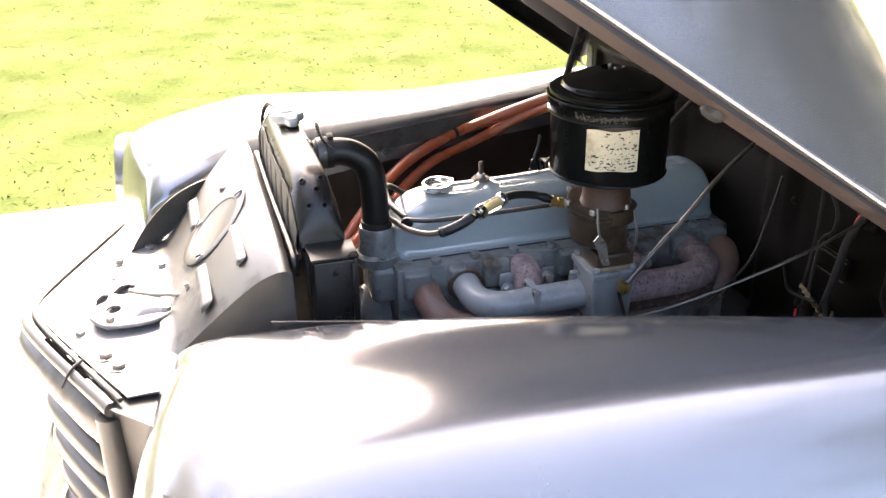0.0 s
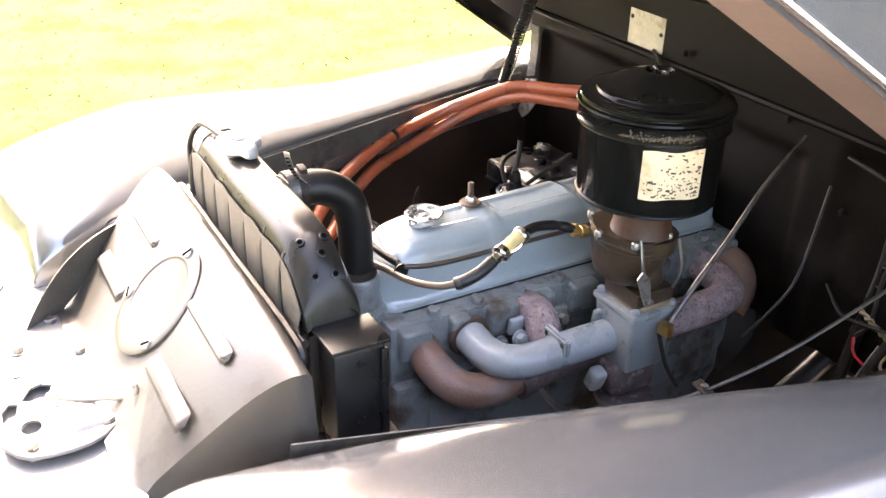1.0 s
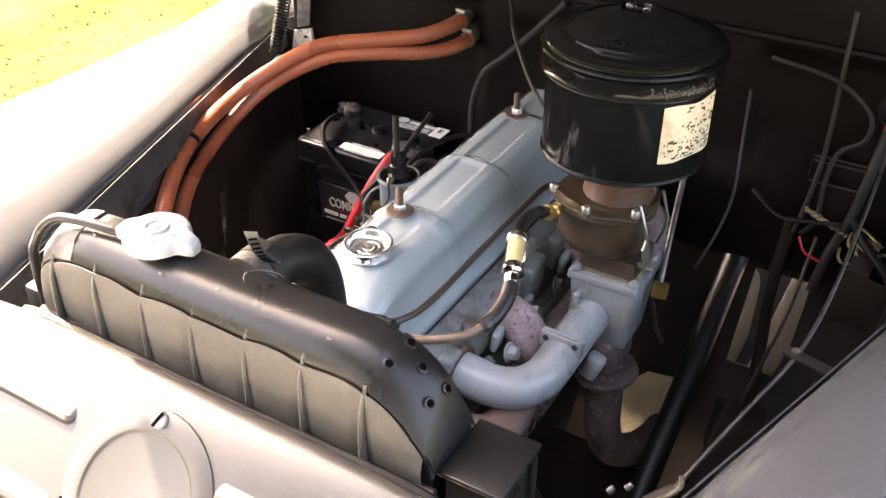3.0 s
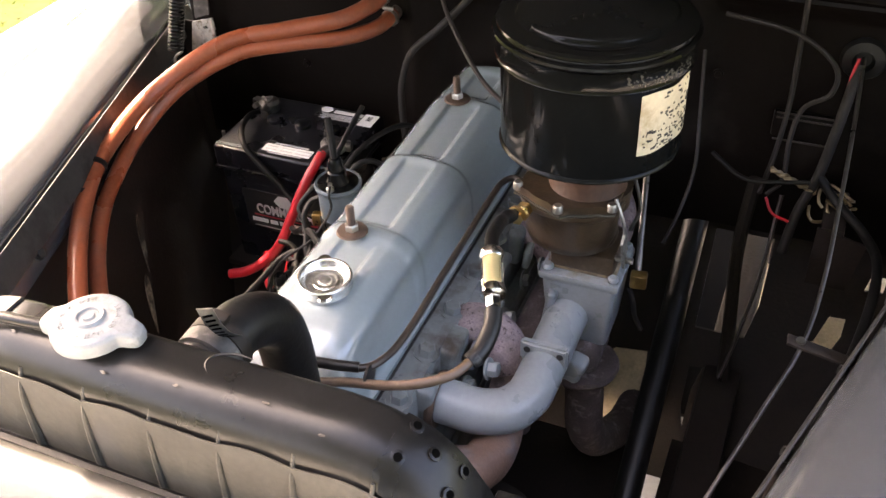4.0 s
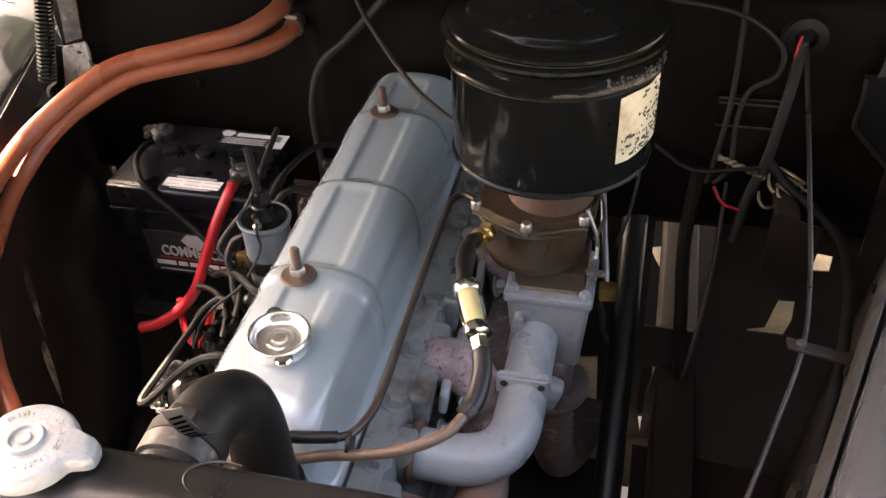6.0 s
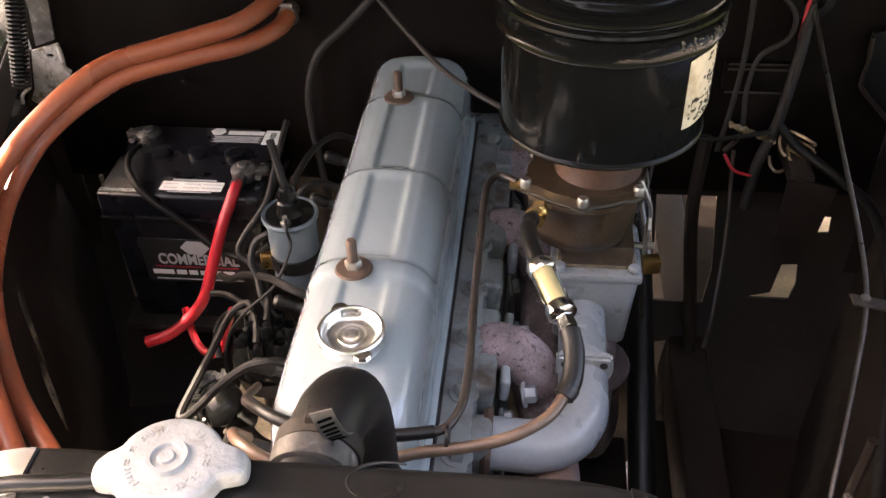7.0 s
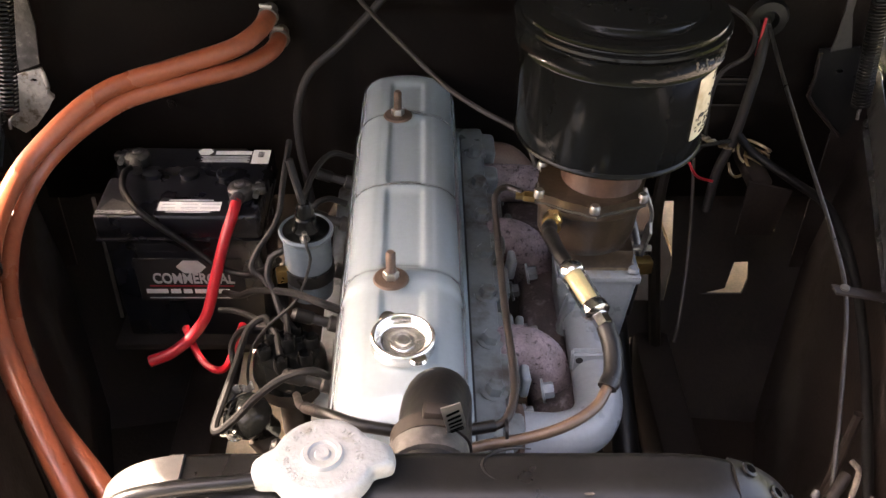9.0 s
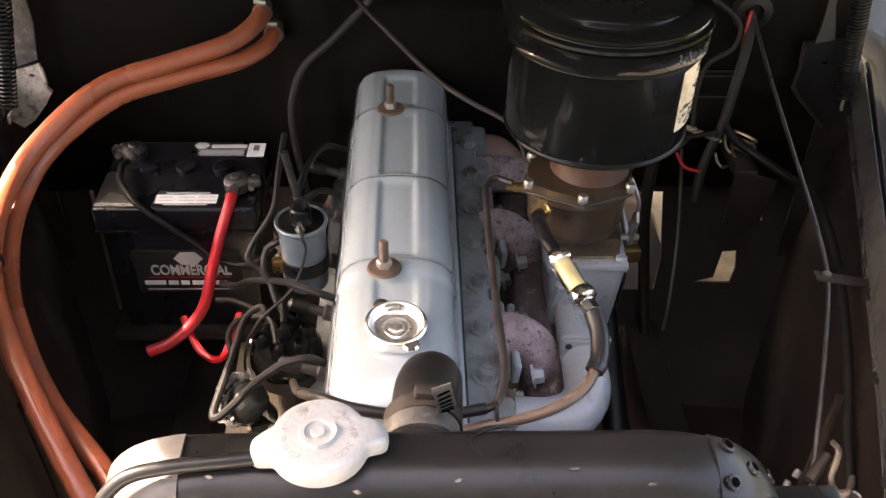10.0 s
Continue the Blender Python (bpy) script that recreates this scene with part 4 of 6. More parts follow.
def engine():
    e = thing("engine", (0.03, 0.15, 0.36), "blue-grey six-cylinder truck engine with a long rocker cover", "engine")
    rocker_cover(e)
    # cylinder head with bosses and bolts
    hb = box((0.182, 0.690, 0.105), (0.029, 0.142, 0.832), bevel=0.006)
    head = part("cylinder_head", hb, ENGINE_OLD_SHADED, e)
    for i in range(9):
        y = -0.165 + 0.077 * i
        part("boss", box((0.040, 0.034 if i % 2 else 0.052, 0.054), (0.116, y, 0.855), (0, 6, 0), 0.007, 3), ENGINE_OLD_SHADED, head)
    for i in range(8):
        y = -0.125 + 0.077 * i
        part("head_bolt", bolt((0.108, y, 0.884), (0.15, 0, 1), 0.0105, 0.011), ENGINE_OLD_SHADED, head)
    for i in range(6):
        part("side_bolt", bolt((0.148, -0.13 + 0.105 * i, 0.822), (1, 0, 0.25), 0.009, 0.009), ENGINE_OLD_SHADED, head)
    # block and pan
    part("block", box((0.235, 0.69, 0.25), (0.020, 0.142, 0.660), bevel=0.01), ENGINE_OLD_SHADED, e)
    part("side_cover", box((0.012, 0.60, 0.135), (0.140, 0.15, 0.690), bevel=0.006), ENGINE_OLD_SHADED, e)
    part("oil_pan", box((0.22, 0.62, 0.16), (0.020, 0.13, 0.46), bevel=0.03, seg=3), BLACK_DUSTY, e)
    part("timing_cover", lathe([(0, 0.0), (0.085, 0.0), (0.095, -0.012), (0.095, -0.03)], (0.02, -0.225, 0.66), (0, -1, 0), 36), ENGINE_OLD_SHADED, e)
    part("bell_housing", lathe([(0.13, 0), (0.17, 0.05), (0.175, 0.12), (0, 0.12)], (0.02, 0.47, 0.60), (0, 1, 0), 36), BLACK_DUSTY, e)
    # thermostat housing and water neck
    th = part("thermostat_housing", lathe([(0.0, 0.0), (0.040, 0.0), (0.044, 0.006), (0.044, 0.020), (0.036, 0.026), (0.033, 0.050), (0.034, 0.070), (0.031, 0.075), (0, 0.075)], (0.048, -0.222, 0.875), (0, 0, 1), 32), ENGINE_OLD_SHADED, e)
    part("outlet_body", box((0.095, 0.080, 0.075), (0.045, -0.205, 0.842), bevel=0.014, seg=3), ENGINE_OLD_SHADED, th)
    for s in (-1, 1):
        part("bolt", bolt((0.048 + s * 0.044, -0.222, 0.899), (0, 0, 1), 0.007, 0.007), ENGINE_OLD_SHADED, th)
    wp = part("water_pump", lathe([(0.02, 0), (0.055, 0.0), (0.062, 0.02), (0.05, 0.045), (0.028, 0.055), (0.024, 0.09), (0, 0.09)], (0.02, -0.205, 0.755), (0, -1, 0), 30), ENGINE_OLD_SHADED, e)
    # fan
    fan = part("fan", lathe([(0, 0), (0.045, 0), (0.045, 0.006), (0.028, 0.010), (0, 0.012)], (0.02, -0.292, 0.755), (0, -1, 0), 24), BLACK_SATIN, e)
    for k in range(4):
        a = radians(28 + 90 * k)
        d, n = Vector((math.cos(a), 0, math.sin(a))), Vector((-math.sin(a), 0, math.cos(a)))

        def blade(u, v):
            r = 0.03 + 0.165 * u
            w = (0.028 + 0.03 * u) * (1 - 0.25 * max(0, u - 0.8) * 5 * abs(2 * v - 1))
            return Vector((0.02, -0.292, 0.755)) + d * r + n * w * (2 * v - 1) + Vector((0, 0.024 * (2 * v - 1) - 0.008 * (2 * v - 1) ** 2, 0))
        part("blade", surface(blade, 10, 6, 0.002), BODY_WORN, fan)
    # intake manifold
    inlet = part("intake_manifold", tube([(0.228, 0.125, 0.842), (0.228, 0.060, 0.842), (0.228, 0.0, 0.841), (0.225, -0.034, 0.840), (0.209, -0.060, 0.839), (0.180, -0.072, 0.839), (0.150, -0.074, 0.842), (0.105, -0.074, 0.845)], 0.0265, 22, 6), MANIFOLD, e,
                 "grey painted cast intake manifold")
    tab = plate([(0.199, -0.006), (0.257, -0.006), (0.257, 0.006), (0.199, 0.006)], (), 0.030, lambda a, b, h: Vector((a, 0.022 + b, 0.846 + h)))
    bmesh.ops.bevel(tab, geom=tab.edges[:], offset=0.003, segments=2, affect="EDGES")
    flange = part("flange", tab, MANIFOLD, inlet)
    for s in (-1, 1):
        # dark discs on the face stand for the shade in the holes
        part("bolt_hole", lathe([(0, 0), (0.0042, 0), (0.0042, 0.0006), (0, 0.0008)], (0.228 + s * 0.020, 0.0157, 0.866), (0, -1, 0.05), 14), INK, flange)
    for k in range(5):
        part("cast_mark", box((0.009, 0.0028, 0.0016), (0.226, 0.062 + 0.0075 * k, 0.8680), (0, 2, 12 * (k % 2) - 6), 0.0005, 1), MANIFOLD, inlet)
    part("clamp", lathe([(0.027, -0.004), (0.033, -0.005), (0.035, 0), (0.033, 0.005), (0.027, 0.004)], (0.132, -0.074, 0.843), (1, 0, -0.05), 30), RUSTY_STEEL, inlet, "tan stained sealing ring")
    riser = box((0.096, 0.084, 0.108), (0.240, 0.155, 0.851), bevel=0.007, seg=3, taper=lambda v: (setattr(v, "x", v.x * (0.80 if v.z < 0 else 1)), setattr(v, "y", v.y * (0.86 if v.z < 0 else 1))))
    rb = part("riser_block", riser, CARB_IRON, inlet)
    part("top_flange", box((0.100, 0.088, 0.012), (0.240, 0.155, 0.901), bevel=0.0035), CARB_IRON, rb)
    part("oily_spacer", box((0.086, 0.074, 0.010), (0.240, 0.160, 0.911), bevel=0.004, seg=3), STAINED, rb, "tan oil-stained spacer")
    part("side_rib", box((0.012, 0.020, 0.070), (0.205, 0.112, 0.846), (0, 8, 0), 0.005, 3), CARB_IRON, rb)
    for x, y in ((0.200, 0.120), (0.281, 0.120), (0.281, 0.190), (0.200, 0.190)):
        part("stud_nut", lathe([(0.0070, 0), (0.0070, 0.004), (0.005, 0.0065), (0, 0.007)], (x, y, 0.909), (0, 0, 1), 8), CARB_IRON, rb)
    part("rear_runner", tube([(0.236, 0.19, 0.842), (0.238, 0.26, 0.843), (0.236, 0.33, 0.844), (0.222, 0.372, 0.845), (0.190, 0.392, 0.846), (0.115, 0.395, 0.848)], 0.0275, 20, 6), BURNT_SPOT, inlet, "pinkish heat-stained rear runner")
    # exhaust manifold: branches rising from the head and a trunk below
    ex = part("exhaust_manifold", tube([(0.198, -0.03, 0.782), (0.190, 0.04, 0.794), (0.188, 0.15, 0.796), (0.190, 0.28, 0.796), (0.186, 0.38, 0.798), (0.165, 0.44, 0.80)], 0.030, 18, 6), HOT_IRON, e,
              "heat-scaled rusty exhaust manifold")
    for y in (0.040, 0.245):
        br = part("branch", tube([(0.106, y - 0.004, 0.846), (0.128, y, 0.859), (0.150, y, 0.858), (0.170, y - 0.002, 0.842), (0.181, y - 0.004, 0.810), (0.186, y - 0.004, 0.775)], 0.0278, 22, 8), BURNT_SPOT, ex, "pinkish heat-speckled branch")
        part("ear", box((0.010, 0.028, 0.030), (0.146, y - 0.038, 0.848), (0, 6, 4), 0.004, 3), MANIFOLD, br)
        part("ear", box((0.010, 0.026, 0.028), (0.146, y + 0.044, 0.848), (0, 6, -4), 0.004, 3), ENGINE_OLD_SHADED, br)
        part("collar", lathe([(0.028, -0.006), (0.0330, -0.005), (0.0345, 0), (0.0330, 0.005), (0.028, 0.006)], (0.122, y, 0.852), (1, 0, 0.35), 26), HOT_IRON, br)
        part("bolt", bolt((0.158, y + 0.040, 0.845), (1, 0, 0.3), 0.0095, 0.012), STEEL, br)
        part("bolt", bolt((0.168, y - 0.044, 0.838), (1, 0, 0.2), 0.0095, 0.012), MANIFOLD, br)
    for p in ([(0.100, -0.146, 0.836), (0.142, -0.150, 0.830), (0.174, -0.140, 0.812), (0.195, -0.112, 0.794), (0.200, -0.072, 0.788), (0.194, -0.028, 0.792)], [(0.105, 0.450, 0.845), (0.150, 0.460, 0.842), (0.180, 0.450, 0.815), (0.19, 0.42, 0.78)]):
        part("end_branch", tube(p, 0.0275, 18, 6), BROWN_IRON, ex, "brown heat-stained end branch")
    part("heat_box", box((0.075, 0.085, 0.060), (0.235, 0.150, 0.775), (0, 0, 0), 0.018, 3), HOT_IRON, ex)
    part("damper_lug", box((0.026, 0.026, 0.040), (0.250, 0.085, 0.786), (0, 20, 0), 0.008, 3), MANIFOLD, ex)
    part("outlet_flange", lathe([(0.02, 0), (0.046, 0), (0.048, 0.006), (0.044, 0.014), (0.03, 0.016)], (0.246, 0.150, 0.735), (0.08, 0, -1), 26), HOT_IRON, ex)
    part("down_pipe", tube([(0.246, 0.150, 0.735), (0.250, 0.150, 0.680), (0.252, 0.160, 0.600), (0.262, 0.21, 0.520), (0.285, 0.32, 0.46), (0.29, 0.50, 0.43)], 0.027, 16, 6), HOT_IRON, ex, "brown exhaust down pipe")
    # plain dark block added behind the toe board to cover sunlit ground
    part("dark_block", box((0.36, 0.45, 0.26), (0.12, 0.83, 0.26), bevel=0.04, seg=3), INNER, e)
    # starter and pump low on the driver's side
    part("generator", lathe([(0, 0), (0.05, 0), (0.058, 0.01), (0.058, 0.17), (0.05, 0.185), (0, 0.185)], (0.185, -0.20, 0.60), (0, 1, 0), 28), BLACK_DUSTY, e)
    part("oil_filter_line", tube([(0.15, 0.02, 0.76), (0.19, 0.06, 0.70), (0.17, 0.12, 0.66)], 0.005, 8), STEEL, e)
    # spark plugs on the coil side
    for i in range(6):
        pl = part("spark_plug", lathe([(0.010, 0), (0.010, 0.014), (0.0065, 0.016), (0.006, 0.040), (0.003, 0.042), (0.003, 0.048), (0, 0.048)], (-0.066, -0.10 + 0.10 * i, 0.840), (-1, 0, 0.35), 12), RUBBER_GREY, e, "grimy porcelain spark plug")
        part("boot", lathe([(0.007, 0.034), (0.0085, 0.036), (0.0085, 0.056), (0.005, 0.060), (0, 0.060)], (-0.066, -0.10 + 0.10 * i, 0.840), (-1, 0, 0.35), 12), RUBBER, pl, "black rubber boot")
    return e


engine()


# ---- carburettor and air cleaner ----
def carburettor():
    t = thing("carburettor", (0.235, 0.150, 0.909), "brown varnish-stained carburettor bolted to the intake", "carburettor")
    part("throttle_body", box((0.080, 0.072, 0.030), (0.240, 0.158, 0.924), bevel=0.006), RUST_BROWN, t)
    body = part("body", lathe([(0, 0), (0.030, 0.0), (0.034, 0.012), (0.030, 0.030), (0.034, 0.050), (0.044, 0.060), (0.046, 0.085), (0, 0.085)], (0.240, 0.160, 0.935), (0, 0, 1), 30), RUST_BROWN, t)
    bw = lathe([(0, 0), (0.030, 0.0), (0.042, 0.008), (0.047, 0.024), (0.049, 0.060), (0.053, 0.064), (0.053, 0.070), (0, 0.070)], (0, 0, 0.941), (0, 0, 1), 40)
    for v in bw.verts:
        v.co = Vector((0.220 + v.co.x * 1.18, 0.138 + v.co.y * 0.92, v.co.z))
    bowl = part("float_bowl", bw, RUST_BROWN, t, "rounded float bowl")
    def oval(r, k, n=44):
        out = []
        for i in range(n):
            a = 2 * math.pi * i / n
            lug = sum(math.exp(-((a - radians(b) + math.pi) % (2 * math.pi) - math.pi) ** 2 / 0.018) for b in (205, 268, 325, 40, 140))
            q = r + k * lug
            out.append((0.220 + q * 1.18 * math.cos(a), 0.140 + q * 0.94 * math.sin(a)))
        return out
    lip = part("cover", plate(oval(0.050, 0.009), (), 0.010, lambda a, b, h: Vector((a, b, 1.0135 + h))), RUST_BROWN, t)
    part("gasket", plate(oval(0.0510, 0.0092), (), 0.0026, lambda a, b, h: Vector((a, b, 1.0108 + h))), DUSTY_TAN, t, "thin dull cover gasket")
    for x, y in [(0.220 + 0.056 * 1.18 * math.cos(radians(b)), 0.140 + 0.056 * 0.94 * math.sin(radians(b))) for b in (205, 268, 325, 40, 140)]:
        part("screw", lathe([(0.006, -0.004), (0.006, 0.003), (0.0045, 0.0055), (0, 0.006)], (x, y, 1.0225), (0, 0, 1), 12), STEEL, lip)
    part("throat", lathe([(0.046, 0.0), (0.043, 0.012), (0.041, 0.040), (0.044, 0.066), (0, 0.066)], (0.234, 0.153, 1.022), (0, 0, 1), 36), RUST_THROAT, t, "rust-orange air horn")
    part("clamp", lathe([(0.0415, 0.0), (0.0455, 0.0), (0.0455, 0.010), (0.0415, 0.010)], (0.234, 0.153, 1.066), (0, 0, 1), 36), STEEL, t)
    # inlet and levers
    part("inlet", lathe([(0.010, 0), (0.010, 0.012), (0.0075, 0.014), (0.0075, 0.026), (0, 0.026)], (0.175, 0.100, 1.004), (-0.05, -1, 0.1), 6), BRASS, t)
    lev = part("throttle_lever", plate([(0, 0), (0.012, 0.0), (0.018, 0.045), (0.010, 0.062), (-0.004, 0.050)], (), 0.003, lambda a, b, h: Vector((0.288 + h, 0.128 + a - 0.02 * b / 0.06, 0.925 + b))), STEEL, t, "bent steel lever")
    part("pin", tube([(0.278, 0.132, 0.935), (0.300, 0.132, 0.935)], 0.004, 8), STEEL, lev)
    part("choke_rod", tube([(0.290, 0.120, 0.975), (0.288, 0.115, 1.000), (0.276, 0.118, 1.030)], 0.0024, 6), STEEL, t)
    part("pump_link", tube([(0.283, 0.185, 0.940), (0.292, 0.188, 0.975), (0.282, 0.185, 1.020)], 0.0024, 6), STEEL, t)
    part("vacuum_fitting", lathe([(0.007, 0), (0.007, 0.016), (0.005, 0.018), (0.005, 0.026), (0, 0.026)], (0.168, 0.178, 0.975), (-1, 0.1, 0), 6), BRASS, t)


carburettor()


def air_cleaner():
    c = (0.232, 0.152, 1.080)
    t = thing("air_cleaner", c, "glossy black round oil-bath air cleaner with a worn paper label", "air cleaner")
    ax = (0.0, 0.0, 1)
    body = part("canister", lathe([(0.0, 0.0), (0.060, 0.0), (0.094, 0.002), (0.0995, 0.004), (0.1016, 0.0065), (0.1010, 0.0088), (0.0994, 0.0105), (0.0998, 0.030), (0.1005, 0.120), (0.1010, 0.132), (0, 0.132)], c, ax, 80), BLACK_GLOSS, t)
    lid = part("lid", lathe([(0.1020, 0.1345), (0.1050, 0.1350), (0.1050, 0.1362), (0.1078, 0.1374), (0.1092, 0.1398), (0.1084, 0.1424), (0.1056, 0.1440), (0.1034, 0.1444), (0.1030, 0.1456), (0.1046, 0.1476),
                             (0.1042, 0.1500), (0.1015, 0.1518), (0.0970, 0.1526), (0.0905, 0.1530), (0.0862, 0.1534), (0.0842, 0.1548), (0.0832, 0.1582), (0.0815, 0.1606), (0.0780, 0.1622), (0.0690, 0.1664), (0.0560, 0.1716), (0.0400, 0.1772), (0.0260, 0.1812), (0.0215, 0.1830), (0.0196, 0.1826),
                             (0.0180, 0.1782), (0.0, 0.1775)], c, ax, 96), BLACK_GLOSS, t, "shallow domed black lid with pressed rings")
    part("band", lathe([(0.1008, 0.1118), (0.1056, 0.1120), (0.1064, 0.1128), (0.1058, 0.1140), (0.1058, 0.1346), (0.1064, 0.1358), (0.1045, 0.1364)], c, ax, 80), BLACK_GLOSS, t, "glossy dark clamp band")
    knob = part("wing_nut", lathe([(0.0, 0.186), (0.005, 0.1855), (0.0060, 0.183), (0.0060, 0.179), (0.0110, 0.1785), (0.0120, 0.1775), (0, 0.176)], c, ax, 28), BLACK_GLOSS, lid)
    for s in (-1, 1):
        part("wing", box((0.011, 0.006, 0.008), (c[0] + s * 0.0100, c[1], c[2] + 0.1815), (0, s * -18, 0), 0.0022, 3), DARK_STEEL, knob)
    # worn band lettering, a smear of small marks that cannot be read
    rnd = random.Random(9)
    marks = bmesh.new()
    for i in range(70):
        a = radians(-58 + 46 * rnd.random())
        z = c[2] + 0.1185 + 0.012 * rnd.random()
        box((0.0008, 0.0012 + 0.0022 * rnd.random(), 0.0010 + 0.0014 * rnd.random()), (c[0] + 0.1060 * math.cos(a), c[1] + 0.1060 * math.sin(a), z), (rnd.uniform(-40, 40), 0, math.degrees(a)), 0, 1, marks)
    part("worn_print", marks, DUSTY_TAN, t, "worn unreadable pale print")
    # paper label round the canister
    a0, a1 = radians(-47), radians(2)
    z0, z1 = c[2] + 0.035, c[2] + 0.104

    def wrap(r):
        return lambda u, v: Vector((c[0] + r * math.cos(a0 + (a1 - a0) * u), c[1] + r * math.sin(a0 + (a1 - a0) * u), z0 + (z1 - z0) * v + 0.0012 * math.sin(9 * u) * (1 if v > 0.5 else -1)))
    label = part("paper_label", surface(wrap(0.1013), 24, 6, 0.0004), PAPER, t, "torn yellowed paper label")
    ink = bmesh.new()
    for i in range(150):
        u, v = rnd.random(), rnd.random() ** 1.7
        if rnd.random() < 0.35:
            v = rnd.choice((0.16, 0.28, 0.40, 0.52)) + rnd.gauss(0, 0.012)
        if u < 0.25 and v > 0.35:
            continue
        a = a0 + (a1 - a0) * (0.05 + 0.9 * u)
        box((0.0006, 0.0010 + 0.0052 * rnd.random() ** 2, 0.0009 + 0.0016 * rnd.random()), (c[0] + 0.1016 * math.cos(a), c[1] + 0.1016 * math.sin(a), z0 + (z1 - z0) * min(0.93, 0.05 + v)), (rnd.uniform(-15, 15), 0, math.degrees(a)), 0, 1, ink)
    part("ink", ink, INK, label, "blotched unreadable ink")


air_cleaner()


# ---- fuel line and filter ----
def fuel_line():
    a, b = Vector((0.176, -0.016, 1.028)), Vector((0.203, -0.082, 1.013))
    d = (b - a).normalized()
    t = thing("fuel_filter", a, "small glass-bodied fuel filter with bright metal ends", "fuel filter")
    L = (b - a).length
    part("glass_body", lathe([(0.0112, 0.010), (0.0118, 0.012), (0.0118, L - 0.022), (0.0112, L - 0.020)], a, d, 28), GLASS, t)
    part("element", lathe([(0, 0.012), (0.0056, 0.012), (0.0056, L - 0.024), (0, L - 0.024)], a, d, 18), AMBER, t, "amber filter element")
    part("end_cap", lathe([(0.006, -0.002), (0.011, 0.0), (0.0132, 0.003), (0.0132, 0.010), (0.0118, 0.0125), (0, 0.0125)], a, d, 28), CHROME, t)
    part("end_cap", lathe([(0, L - 0.024), (0.0118, L - 0.024), (0.0136, L - 0.021), (0.0136, L - 0.013), (0.0105, L - 0.010), (0.007, L - 0.009), (0, L - 0.009)], a, d, 28), CHROME, t)
    part("hex_nut", lathe([(0, L - 0.010), (0.0085, L - 0.010), (0.0085, L + 0.003), (0.006, L + 0.005), (0, L + 0.005)], a, d, 6), CHROME, t)
    h = thing("fuel_hose", a, "black rubber hose from the fuel filter to the carburettor", "hose")
    part("hose", tube([a - d * 0.002, (0.168, 0.012, 1.028), (0.165, 0.050, 1.020), (0.170, 0.082, 1.008)], 0.0078, 12, radius=lambda s: 1 + 0.12 * math.sin(25 * s) * (s > 0.6)), RUBBER, h)
    part("clip", lathe([(0.0075, 0), (0.0092, 0), (0.0092, 0.006), (0.0075, 0.006)], (0.1695, 0.078, 1.0095), (0.1, 1, -0.3), 16), BRASS, h)
    f = thing("fuel_pipe", b, "brown fuel line looping before the rocker cover", "fuel line")
    part("sleeve", tube([b + d * 0.004, (0.2085, -0.105, 1.004), (0.207, -0.128, 0.995), (0.200, -0.142, 0.989)], 0.0092, 12), RUBBER, f, "black rubber sleeve")
    part("clip", lathe([(0.0078, 0), (0.0095, 0), (0.0095, 0.006), (0.0078, 0.006)], (0.205, -0.134, 0.992), (-0.5, -0.8, -0.4), 16), RUBBER_GREY, f)
    part("line", tube([(0.202, -0.139, 0.990), (0.188, -0.160, 0.984), (0.160, -0.178, 0.979), (0.125, -0.186, 0.972), (0.085, -0.190, 0.966), (0.030, -0.205, 0.962), (-0.025, -0.212, 0.968), (-0.060, -0.20, 0.975), (-0.085, -0.16, 0.94), (-0.10, -0.10, 0.86)], 0.0052, 12), FUEL_HOSE, f)
    part("tie", lathe([(0.005, 0), (0.0115, 0), (0.0115, 0.003), (0.005, 0.003)], (0.105, -0.178, 0.972), (1, 0, 0), 14), RUBBER, f, "black cable tie")
    v = thing("vacuum_line", (0.12, 0.0, 0.972), "dark steel vacuum line along the rocker cover", "vacuum line")
    part("line", tube([(0.150, 0.182, 0.978), (0.132, 0.192, 0.979), (0.120, 0.182, 0.978), (0.116, 0.150, 0.976), (0.116, 0.0, 0.974), (0.118, -0.110, 0.975), (0.112, -0.158, 0.977), (0.092, -0.180, 0.979), (0.03, -0.190, 0.984), (-0.022, -0.186, 0.990), (-0.05, -0.17, 0.985), (-0.080, -0.13, 0.95), (-0.10, -0.05, 0.88)], 0.0042, 10), DARK_TUBE, v)
    part("sleeve", tube([(0.096, -0.178, 0.979), (0.065, -0.186, 0.981), (0.03, -0.191, 0.984), (-0.022, -0.187, 0.990), (-0.05, -0.171, 0.985), (-0.078, -0.132, 0.952)], 0.0056, 10), RUBBER, v, "black rubber sleeve")


fuel_line()


